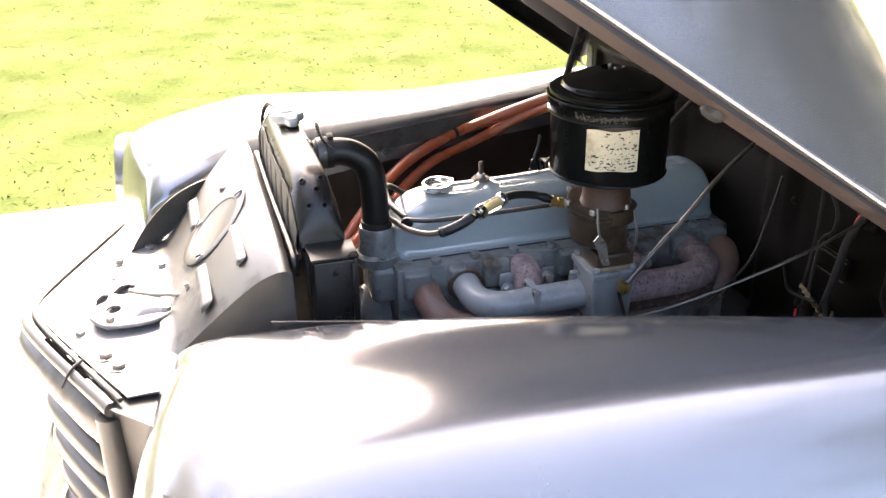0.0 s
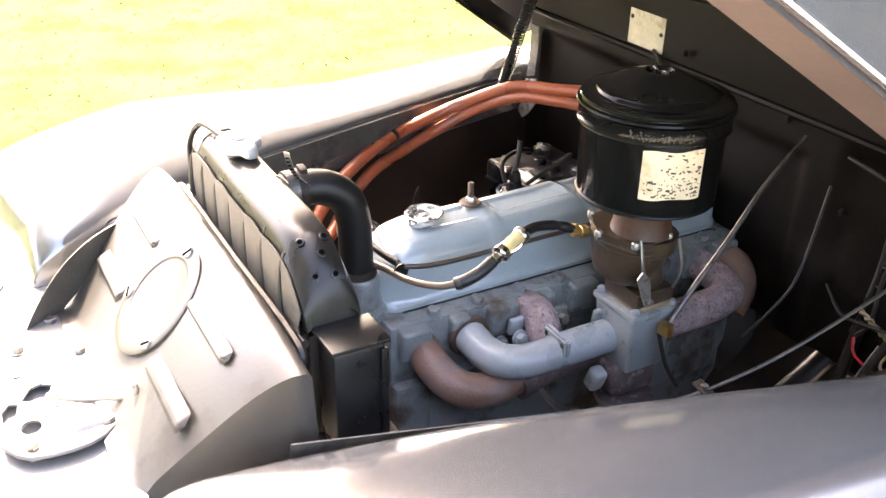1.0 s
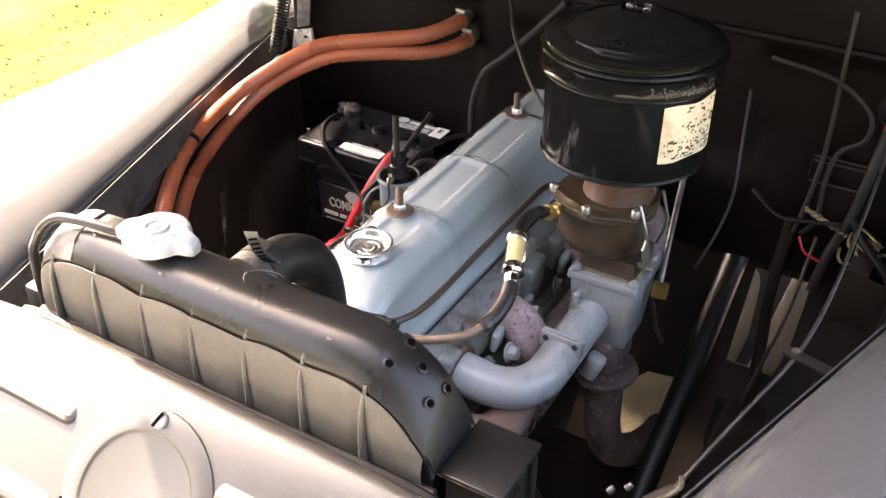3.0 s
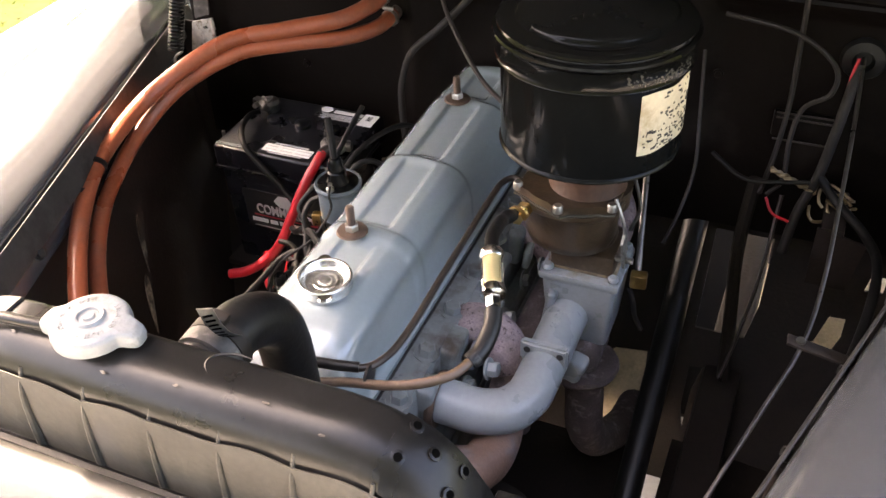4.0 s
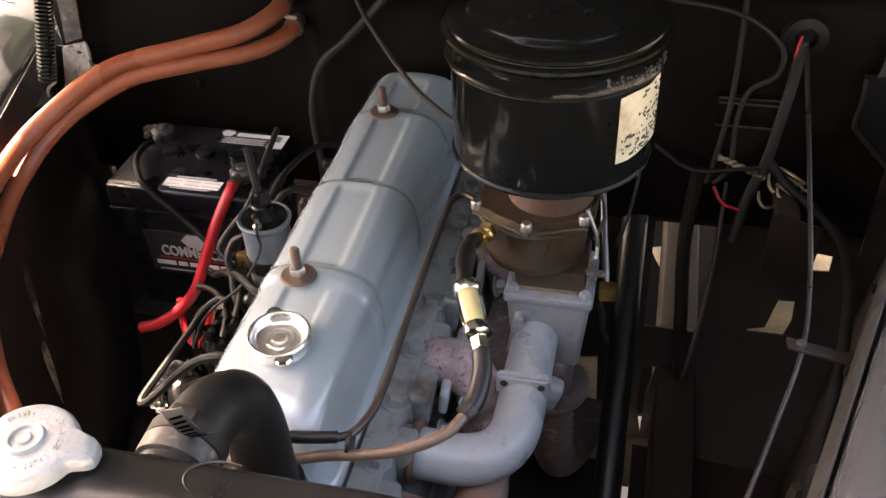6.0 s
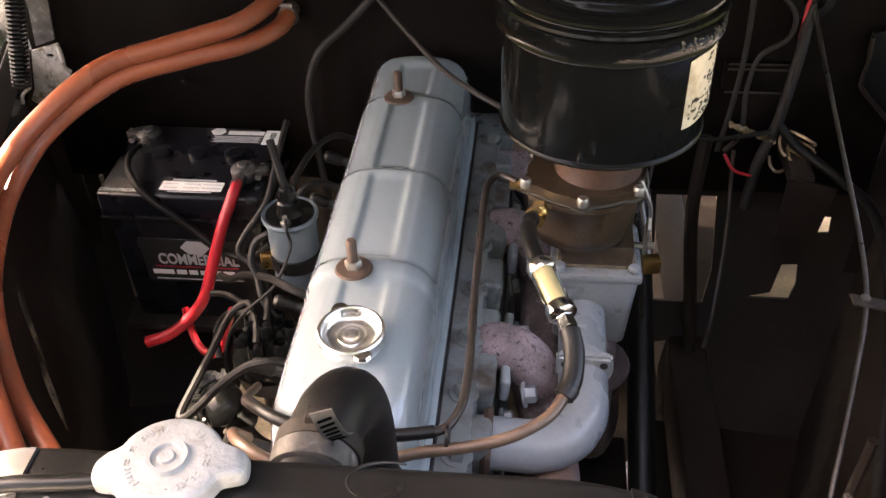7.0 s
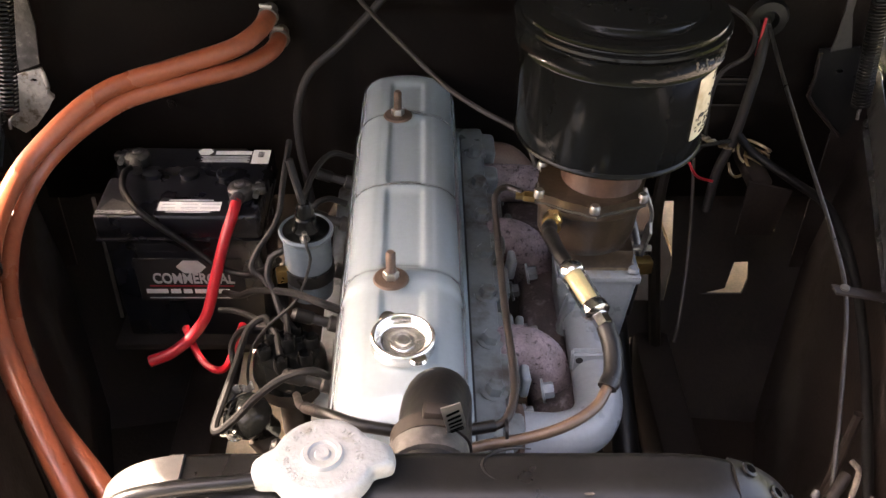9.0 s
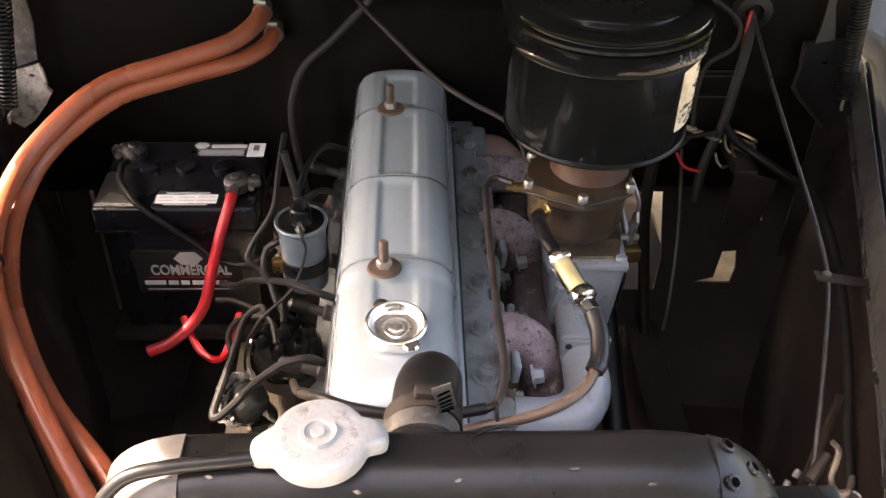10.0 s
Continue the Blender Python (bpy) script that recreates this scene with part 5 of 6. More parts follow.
# ---- radiator ----
def radiator():
    t = thing("radiator", (MID, -0.36, 0.50), "black painted radiator with a dusty ribbed top tank", "radiator")
    xl, xr = -0.178, 0.292

    def crown(x):
        s = (x - xl) / (xr - xl)
        d = min(s, 1 - s) * (xr - xl)
        left = s < 0.5
        r = 0.085 if left else 0.115
        low = 1.085 if left else 1.042
        top = 1.142
        if d >= r:
            return top
        k = 1 - d / r
        return low + (top - low) * (1 - k ** 2.6) ** (1 / 2.0)

    yf, yb, SHOULDER = -0.396, -0.322, 0.042

    def tank(u, v):
        x = xl + (xr - xl) * u
        top = crown(x)
        v4 = v * 4
        bow = -0.004 * math.sin(math.pi * u)
        sz = min(SHOULDER, (top - 1.030) * 0.6)
        if v4 < 1:
            a = v4
            return Vector((x, yf + bow, 1.030 + (top - sz - 1.030) * a))
        if v4 < 2:
            a = (v4 - 1) * math.pi / 2
            return Vector((x, yf + bow + 0.034 * (1 - math.cos(a)), top - sz + sz * math.sin(a)))
        if v4 < 3:
            return Vector((x, yf + bow * (3 - v4) + 0.034 + (yb - yf - 0.058) * (v4 - 2), top))
        a = (v4 - 3)
        return Vector((x, yb - 0.024 + 0.024 * math.sin(a * math.pi / 2), top - (top - 1.020) * (1 - math.cos(a * math.pi / 2))))

    tk = surface(tank, 60, 32, 0.002)
    top = part("top_tank", tk, BLACK_SATIN, t)
    # weathered front face: pressed bays between narrow upright ribs, wrapping a little over the shoulder
    ribs = [xl + 0.030 + 0.0625 * i for i in range(7)]

    def face(u, v):
        x = xl + 0.006 + (xr - xl - 0.014) * u
        top = crown(x)
        sz = min(SHOULDER, (top - 1.030) * 0.6)
        d = min(abs(x - r) for r in ribs)
        bulge = 0.0030 * min(1.0, d / 0.012) * math.sin(math.pi * min(1.0, 0.15 + 0.85 * v))
        over = 0.12 + 0.03 * min(1.0, d / 0.024) ** 0.5 + 0.015 * math.sin(61 * x)
        k = v * (1 + over)
        if k < 1:
            z, y = 1.031 + (top - sz - 1.031) * k, 0.0
        else:
            a = (k - 1) * math.pi / 2 * 1.35
            z, y = top - sz + sz * math.sin(a), 0.034 * (1 - math.cos(a))
        return Vector((x, yf - 0.0030 - bulge + y - 0.004 * math.sin(math.pi * u), z + 0.001 * k))
    part("front_face", surface(face, 150, 18, 0.001), DUSTY_TAN, top, "dusty tan weathered front face")
    for x in ribs:
        h = crown(x)
        sz = min(SHOULDER, (h - 1.030) * 0.6)
        part("rib", tube([(x, yf - 0.0070, 1.032), (x, yf - 0.0068, 1.032 + 0.6 * (h - sz - 1.032)), (x + 0.001, yf - 0.0056, h - sz), (x + 0.001, yf + 0.002, h - sz * 0.52)], 0.0036, 8, radius=lambda q: 1.25 - 0.8 * q), DUSTY_TAN, top)
    part("seam", tube([(xl - 0.004, yf - 0.004, 1.032), (MID, yf - 0.008, 1.028), (xr + 0.004, yf - 0.004, 1.026)], 0.006, 8), BLACK_DUSTY, top)
    # pressed mark on the top
    part("pressed_ring", tube([(0.094 + 0.024 * math.cos(radians(a)), -0.353 + 0.0145 * math.sin(radians(a)), 1.1412) for a in range(70, 260, 15)], 0.0016, 8, 3, radius=lambda q: 0.25 + 0.75 * math.sin(math.pi * q)), BLACK_SATIN, top)
    part("core", box((0.455, 0.055, 0.50), (MID, -0.362, 0.775), bevel=0.004), BLACK_DUSTY, t, "dark radiator core")
    # end bracket with dimples, bent over the tank's end
    def strap(u, v):
        p = tank(0.872 + 0.126 * u, 0.30 + 0.60 * v)
        return p + Vector((0.0026 * u, 0.0016 * (v - 0.5), 0.0024))
    st = part("end_bracket", surface(strap, 25, 6, 0.0025), BLACK_SATIN, t, "dark grey end bracket with five holes")
    # lighter than the right bracket: the sun patch is in its grey
    part("end_bracket", surface(lambda u, v: tank(0.125 - 0.115 * u, 0.30 + 0.55 * v) + Vector((-0.0026 * u, 0.0016 * (v - 0.5), 0.0024)), 25, 6, 0.0025), FLANGE, t, "end bracket, sun on this end put into its grey")
    for u, v in ((0.14, 0.22), (0.18, 0.66), (0.46, 0.42), (0.72, 0.24), (0.76, 0.62)):
        p = strap(u, v)
        n = (strap(u + 0.02, v) - p).cross(strap(u, v + 0.02) - p).normalized()
        n = n if n.z > 0 else -n
        h = part("hole", lathe([(0.0056, 0.0), (0.0056, 0.0016), (0.0046, 0.0020), (0, 0.0020)], p, n, 16), BLACK_SATIN, st, "worn rim of a hole")
        part("opening", lathe([(0.0034, 0.0), (0.0034, 0.0024), (0, 0.0024)], p, n, 16), HOLE_SHADE, h, "black disc painted as the hole's shade")
    # chipped paint along the shoulder
    rnd = random.Random(21)
    for x, v, w in ((-0.099, 0.44, 0.006), (-0.056, 0.47, 0.012), (-0.004, 0.40, 0.007), (0.060, 0.43, 0.005), (0.135, 0.46, 0.007), (-0.125, 0.36, 0.005), (0.185, 0.41, 0.006)):
        uc = (x - xl) / (xr - xl)
        def chip(a, b, uc=uc, v=v, w=w, k=rnd.uniform(-0.7, 0.7), q=rnd.uniform(0, 6)):
            r = (0.8 + 0.2 * math.sin(7 * a + q)) * (1 - abs(2 * a - 1) ** 2)
            p = tank(uc + (a - 0.5) * w / (xr - xl), v + 0.012 * k * (a - 0.5) + 0.012 * r * (b - 0.5))
            return p + Vector((0, -0.0012, 0.0014))
        part("chip", surface(chip, 12, 3), WORN_AND_SUN, top, "chipped bare spot")
    # side support: a boxed channel with a flat lid
    sup = part("side_support", box((0.052, 0.066, 0.40), (0.322, -0.352, 0.835), bevel=0.005), BLACK_SATIN, t, "black boxed side support")
    part("lid", box((0.062, 0.074, 0.006), (0.323, -0.352, 1.041), bevel=0.002), BLACK_SATIN, sup)
    part("lip", box((0.005, 0.010, 0.36), (0.350, -0.322, 0.85), bevel=0.002), BLACK_SATIN, sup)
    for z in (1.015, 0.935):
        part("rivet", lathe([(0.005, 0), (0.005, 0.002), (0, 0.003)], (0.348, -0.352, z), (1, 0, 0), 12), BLACK_SATIN, sup)
    part("side_support", box((0.05, 0.066, 0.40), (-0.208, -0.352, 0.835), bevel=0.005), BLACK_SATIN, t)
    part("foot", box((0.10, 0.09, 0.006), (0.350, -0.345, 0.892), (0, 0, 0), 0.002), BLACK_DUSTY, t)
    # filler neck and overflow tube
    nk = part("filler_neck", lathe([(0.021, 0), (0.021, 0.010), (0.027, 0.012), (0.028, 0.016), (0.0, 0.016)], (-0.030, -0.360, 1.138), (0, 0, 1), 32), BLACK_SATIN, t)
    part("overflow_tube", tube([(-0.050, -0.366, 1.149), (-0.080, -0.372, 1.150), (-0.120, -0.376, 1.149), (-0.152, -0.381, 1.143), (-0.172, -0.390, 1.120), (-0.186, -0.392, 1.08), (-0.192, -0.388, 0.95)], 0.0050, 12), BLACK_SATIN, nk, "dark metal overflow tube")
    return t


radiator_thing = radiator()


def radiator_cap(owner):
    c, ax = Vector((-0.029, -0.3615, 1.1545)), (0.0, 0.0, 1)
    prof = [(0.0, 0.0105), (0.13, 0.0106), (0.16, 0.0090), (0.25, 0.0090), (0.28, 0.0108), (0.37, 0.0110), (0.41, 0.0084), (0.60, 0.0082), (0.84, 0.0080), (0.93, 0.0068), (0.985, 0.0036), (1.0, -0.0010), (0.99, -0.0060), (0.90, -0.0072), (0.0, -0.0072)]

    def casting(u, v):
        k = v * (len(prof) - 1)
        i = min(int(k), len(prof) - 2)
        r, h = (prof[i][n] + (prof[i + 1][n] - prof[i][n]) * (k - i) for n in (0, 1))
        a = 2 * math.pi * u
        ear = sum(math.exp(-(((a - radians(b) + math.pi) % (2 * math.pi) - math.pi) / 0.30) ** 4) for b in (8, 188))
        rim = 0.0322 + 0.0125 * ear
        out = r * 0.0322 if r < 0.7 else 0.7 * 0.0322 + (r - 0.7) / 0.3 * (rim - 0.7 * 0.0322)
        return c + Vector((out * math.cos(a), out * math.sin(a), h - 0.003 * ear * max(0.0, r - 0.7) / 0.3))
    t = part("radiator_cap", surface(casting, 120, 3 * (len(prof) - 1)), CAST_ALU, owner, "white cast-metal cap with two ears")
    # the raised lettering round the rim is too worn to read
    rnd = random.Random(3)
    ring = bmesh.new()
    for i in range(44):
        if i % 22 in (9, 10, 11, 12) or rnd.random() < 0.12:
            continue
        a = 2 * math.pi * i / 44 + rnd.uniform(-0.02, 0.02)
        for k in range(rnd.choice((1, 2, 2))):
            q = 0.0212 + 0.0022 * k + rnd.uniform(-0.0004, 0.0004)
            box((0.0007 + 0.0014 * rnd.random(), 0.0009 + 0.0013 * rnd.random(), 0.0008), (c.x + q * math.cos(a), c.y + q * math.sin(a), c.z + 0.0084), (0, 0, math.degrees(a) + rnd.uniform(-25, 25)), 0.0002, 1, ring)
    part("worn_lettering", ring, CAST_ALU, t)


radiator_cap(radiator_thing)


def upper_hose():
    t = thing("radiator_hose", (0.05, -0.22, 0.95), "black rubber radiator hose bent down to the thermostat housing", "radiator hose")
    part("hose", tube([(0.036, -0.326, 1.098), (0.038, -0.300, 1.100), (0.041, -0.266, 1.096), (0.045, -0.237, 1.076), (0.047, -0.225, 1.040), (0.048, -0.223, 0.990), (0.048, -0.222, 0.935)], 0.0252, 24, 7), RUBBER, t)
    for at, ax in (((0.0380, -0.301, 1.1000), (0, 1, 0.02)), ((0.048, -0.221, 0.955), (0, 0, 1))):
        c = part("clamp", lathe([(0.027, -0.006), (0.0290, -0.006), (0.0290, 0.006), (0.027, 0.006)], at, ax, 32), BLACK_DUSTY, t, "worm-drive hose clamp")
        if ax[1]:
            part("screw_housing", box((0.018, 0.011, 0.009), Vector(at) + Vector((0.003, 0.004, 0.0295)), (0, 8, 0), 0.002), BLACK_DUSTY, c)
    # the clamp's loose tail stands up behind the tank: a slotted strap
    foot, tip, wide = Vector((0.055, -0.296, 1.112)), Vector((0.050, -0.321, 1.162)), Vector((0.95, 0.28, 0.12)).normalized()
    out = (tip - foot).cross(wide).normalized()
    out = out if out.y < 0 else -out

    def strap(u, v):
        return foot.lerp(tip, u) + wide * 0.0068 * (2 * v - 1) + out * 0.007 * math.sin(math.pi * u)
    tail = part("clamp_tail", surface(strap, 16, 4, 0.0008), STEEL, t, "slotted steel clamp tail")
    for i in range(9):
        u = 0.10 + 0.095 * i
        part("slot", surface(lambda a, b, u=u: strap(u + 0.018 * (2 * a - 1) + 0.03 * b, 0.16 + 0.68 * b) + out * 0.0009, 4, 4, 0.0004), HOLE_SHADE, tail)
    part("clamp_band", lathe([(0.0262, -0.010), (0.0282, -0.009), (0.0282, 0.009), (0.0262, 0.010)], (0.0368, -0.313, 1.0992), (0, 1, 0.02), 32), LEAD, t, "grey clamp band")
    # worn pale print on the hose: two rows of bars
    pr = bmesh.new()
    for i in range(9):
        for j in range(2):
            a = radians(-62 + 10 * j)
            z = 1.030 - 0.0045 * i
            box((0.0008, 0.0050, 0.0022), (0.0475 + 0.0277 * math.cos(a + 0.0), -0.219 + 0.0277 * math.sin(a), z), (0, 0, math.degrees(a)), 0.0002, 1, pr)
    part("worn_print", pr, GREY_PRINT, t, "worn pale print bars")


upper_hose()


def heater_hoses():
    a = thing("heater_hose", (-0.178, 0.45, 1.078), "thick red-brown rubber heater hose sweeping from the firewall round the battery", "heater hose", "heater hoses")
    part("hose", tube([(-0.176, 0.468, 1.070), (-0.184, 0.430, 1.066), (-0.215, 0.392, 1.057), (-0.285, 0.357, 1.047), (-0.370, 0.316, 1.032), (-0.440, 0.245, 0.988), (-0.462, 0.170, 0.958), (-0.452, 0.085, 0.938), (-0.418, 0.005, 0.920), (-0.372, -0.070, 0.898), (-0.325, -0.135, 0.862), (-0.270, -0.205, 0.812), (-0.22, -0.27, 0.75)], 0.0125, 18, 8), HEATER_HOSE, a)
    b = thing("heater_hose", (-0.164, 0.45, 1.036), "second red-brown heater hose lying just below the first", "heater hose", "heater hoses")
    part("hose", tube([(-0.163, 0.470, 1.040), (-0.172, 0.432, 1.034), (-0.207, 0.392, 1.030), (-0.274, 0.356, 1.027), (-0.354, 0.318, 1.015), (-0.428, 0.262, 0.974), (-0.457, 0.190, 0.932), (-0.446, 0.105, 0.905), (-0.410, 0.020, 0.890), (-0.358, -0.060, 0.860), (-0.290, -0.130, 0.828), (-0.225, -0.215, 0.795), (-0.18, -0.28, 0.74)], 0.0115, 18, 8), HEATER_HOSE, b)
    for p, at in ((a, (-0.1765, 0.462, 1.070)), (b, (-0.1640, 0.462, 1.038))):
        part("clamp", lathe([(0.012, -0.003), (0.0140, -0.003), (0.0140, 0.003), (0.012, 0.003)], at, (-0.1, -1, -0.1), 24), STEEL, p, "thin steel hose clamp")
        part("clamp_ear", box((0.017, 0.006, 0.005), (at[0] - 0.002, at[1] - 0.002, at[2] + 0.0155), (0, 8, 10), 0.0015), DULL_ZINC, p)
        part("spigot", tube([(at[0], 0.500, at[2]), (at[0], 0.462, at[2])], 0.0105, 14), STEEL, p)
    part("tie", lathe([(0.0128, -0.004), (0.0150, -0.004), (0.0150, 0.004), (0.0128, 0.004)], (-0.4525, 0.085, 0.938), (0.35, -0.9, -0.2), 20), RUBBER, a, "black strap")


heater_hoses()


# ---- battery ----
def battery():
    x0, x1, y0, y1, zt, zb = -0.408, -0.186, 0.284, 0.456, 0.866, 0.640
    cx, cy = (x0 + x1) / 2, (y0 + y1) / 2
    t = thing("battery", (cx, cy, zb), "black plastic battery with white stickers and heavy terminal clamps", "battery")
    W, D = x1 - x0, y1 - y0
    case = box((W - 0.010, D - 0.010, 0.185), (cx, cy, zb + 0.0925), bevel=0.006, taper=lambda v: (setattr(v, "x", v.x * (0.95 if v.z < 0 else 1)), setattr(v, "y", v.y * (0.95 if v.z < 0 else 1))))
    case = part("case", case, BATTERY, t)
    for i in range(7):
        for s in (0, 1):
            if i in (3, 4, 5) :
                w, xx = 0.026, (x0 + 0.022 if s == 0 else x1 - 0.022)
            else:
                w, xx = 0.088, (x0 + 0.060 if s == 0 else x1 - 0.060)
            part("rib", box((w, 0.003, 0.0022), (xx, y0 + 0.0065 + 0.0003 * i, zt - 0.052 - 0.012 * i), bevel=0.0008, seg=1), BATTERY, case)
    lid = part("lid", box((W, D, 0.040), (cx, cy, zt - 0.020), bevel=0.006, seg=3), BATTERY, t)
    part("rim", box((W + 0.003, D + 0.003, 0.005), (cx, cy, zt - 0.040), bevel=0.002), BATTERY, lid)
    for i in range(3):
        part("vent_cap", lathe([(0.014, 0), (0.014, 0.006), (0.011, 0.008), (0.0, 0.008)], (x0 + 0.060 + 0.052 * i, cy + 0.012, zt), (0, 0, 1), 26), BATTERY, lid)
    # stickers on the lid
    def flat(name, w, d, x, y, mat, parent=lid, lab="", rot=0.0, h=0.0006):
        return part(name, box((w, d, 0.0006), (x, y, zt + h), (0, 0, rot), 0, 1), mat, parent, lab)
    fs = flat("sticker", 0.084, 0.020, -0.282, 0.3065, WHITE, lab="white printed sticker")
    for i in range(3):
        for j in range(2):
            part("print_bar", box((0.018 + 0.004 * i, 0.0022, 0.0004), (-0.310 + 0.028 * i, 0.302 + 0.008 * j, zt + 0.0011), bevel=0), GREY_PRINT, fs)
    flat("print_bar", 0.060, 0.003, -0.282, 0.3205, GREY_PRINT)
    flat("print_bar", 0.060, 0.002, -0.282, 0.2935, GREY_PRINT)
    flat("sticker", 0.025, 0.036, -0.2025, 0.430, WHITE, lab="white sticker with a bar code")
    for i in range(7):
        flat("code_bar", 0.0085, 0.0005 + 0.0004 * (i % 2), -0.2025, 0.4285 + 0.0021 * i, INK, h=0.0011)
    flat("print_bar", 0.052, 0.009, -0.243, 0.440, WHITE)
    part("emblem", plate([(0.0095 * math.cos(radians(a)) * 1.2, 0.0095 * math.sin(radians(a))) for a in range(0, 360, 60)], (), 0.0006, lambda a, b, h: Vector((-0.284 + a, 0.4425 + b, zt + 0.0002 + h))), WHITE, lid, "pale plain emblem")
    for i in range(5):
        flat("print_bar", 0.070 - 0.006 * (i % 2), 0.0014, -0.253, 0.430 - 0.0034 * i, GREY_PRINT)
    # the lid corner's reflection is laid on as a pale wedge
    part("corner_sheen", plate([(x0 + 0.003, y0 + 0.004), (x0 + 0.062, y0 + 0.004), (x0 + 0.040, y0 + 0.030), (x0 + 0.018, y0 + 0.040)], (), 0.0006, lambda a, b, h: Vector((a, b, zt + 0.0002 + h))), LEAD, lid, "corner sheen laid on as a pale grey wedge")
    # front label
    fy = y0 + 0.0040
    fr = part("front_label", box((0.150, 0.0016, 0.080), (cx + 0.004, fy, zt - 0.114), (2.0, 0, 0), 0.0006, 1), INK, case, "dark front label with lettering")
    m = pose(cx + 0.008, fy - 0.0020, zt - 0.1105, 92, 0, 0) @ Matrix.Diagonal((0.80, 1.16, 1, 1))
    lettering("COMMERCIAL", 0.0225, m, GREY_PRINT, fr, label="pale grey lettering")
    hexa = plate([(0.018 * math.cos(radians(a)) * 1.15, 0.018 * math.sin(radians(a))) for a in (0, 60, 120, 180, 240, 300)], (), 0.0005, lambda a, b, h: Vector((cx + 0.008 + a, fy - 0.0030 - h, zt - 0.0875 + b * 0.72)))
    part("emblem", hexa, GREY_PRINT, fr, "pale hexagonal emblem")
    part("red_stripe", box((0.118, 0.0006, 0.0022), (cx + 0.004, fy - 0.0016, zt - 0.1235), bevel=0), RED_PRINT, fr)
    for i, w in enumerate((0.030, 0.014, 0.012, 0.030, 0.016)):
        part("print_bar", box((w, 0.0006, 0.0075), (cx - 0.046 + (0, 0.026, 0.043, 0.068, 0.094)[i], fy - 0.0014, zt - 0.1335), bevel=0), WHITE, fr)
    part("print_bar", box((0.125, 0.0006, 0.0016), (cx + 0.004, fy - 0.0012, zt - 0.146), bevel=0), GREY_PRINT, fr)
    lettering("COMMERCIAL", 0.0085, pose(x0 + 0.030, y0 + 0.009, zt + 0.0008, 0, 0, 0), GREY_PRINT, lid)
    # posts with clamps
    for x, y, s in ((-0.374, 0.411, -1), (-0.216, 0.331, 1)):
        c = part("terminal_clamp", lathe([(0.0085, 0.0), (0.017, 0.0), (0.0175, 0.014), (0.014, 0.018), (0.0085, 0.019)], (x, y, zt + 0.001), (0, 0, 1), 22), LEAD, t, "corroded lead clamp")
        part("post", lathe([(0.0085, 0), (0.0078, 0.022), (0.006, 0.0235), (0, 0.0235)], (x, y, zt), (0, 0, 1), 20), LEAD, c)
        part("jaw", box((0.030, 0.014, 0.013), (x + s * 0.018, y + 0.002, zt + 0.010), (0, 0, 14 * s), 0.003), LEAD, c)
        part("bolt", tube([(x + s * 0.022, y - 0.014, zt + 0.010), (x + s * 0.022, y + 0.016, zt + 0.010)], 0.0042, 8), ZINC, c)
        part("neck", tube([(x, y - 0.012, zt + 0.010), (x - 0.004 * s, y - 0.030, zt + 0.008)], 0.009, 12), LEAD, c)
    tray = part("tray", box((W + 0.02, D + 0.02, 0.012), (cx, cy, zb - 0.006), bevel=0.003), BLACK_DUSTY, t)
    part("hold_down_rod", tube([(x0 - 0.014, y0 + 0.05, 0.64), (x0 - 0.012, y0 + 0.05, 0.86)], 0.003, 8), ZINC, tray)
    blk = thing("battery_cable", (-0.374, 0.38, 0.87), "black battery cable draped over the front of the battery", "cable", "battery cables")
    part("cable", tube([(-0.376, 0.388, 0.876), (-0.379, 0.360, 0.884), (-0.372, 0.322, 0.884), (-0.348, 0.286, 0.880), (-0.326, 0.274, 0.866), (-0.301, 0.268, 0.848), (-0.270, 0.262, 0.824), (-0.240, 0.250, 0.806), (-0.205, 0.236, 0.806), (-0.175, 0.215, 0.83), (-0.150, 0.20, 0.86)], 0.0046, 12), WIRE, blk)
    red = thing("battery_cable", (-0.216, 0.30, 0.87), "bright red battery cable hanging from the terminal", "cable", "battery cables")
    part("cable", tube([(-0.218, 0.306, 0.876), (-0.221, 0.288, 0.868), (-0.232, 0.262, 0.840), (-0.244, 0.236, 0.800), (-0.256, 0.208, 0.760), (-0.277, 0.190, 0.735), (-0.303, 0.176, 0.719), (-0.331, 0.168, 0.711)], 0.0078, 14), RED_CABLE, red)


battery()


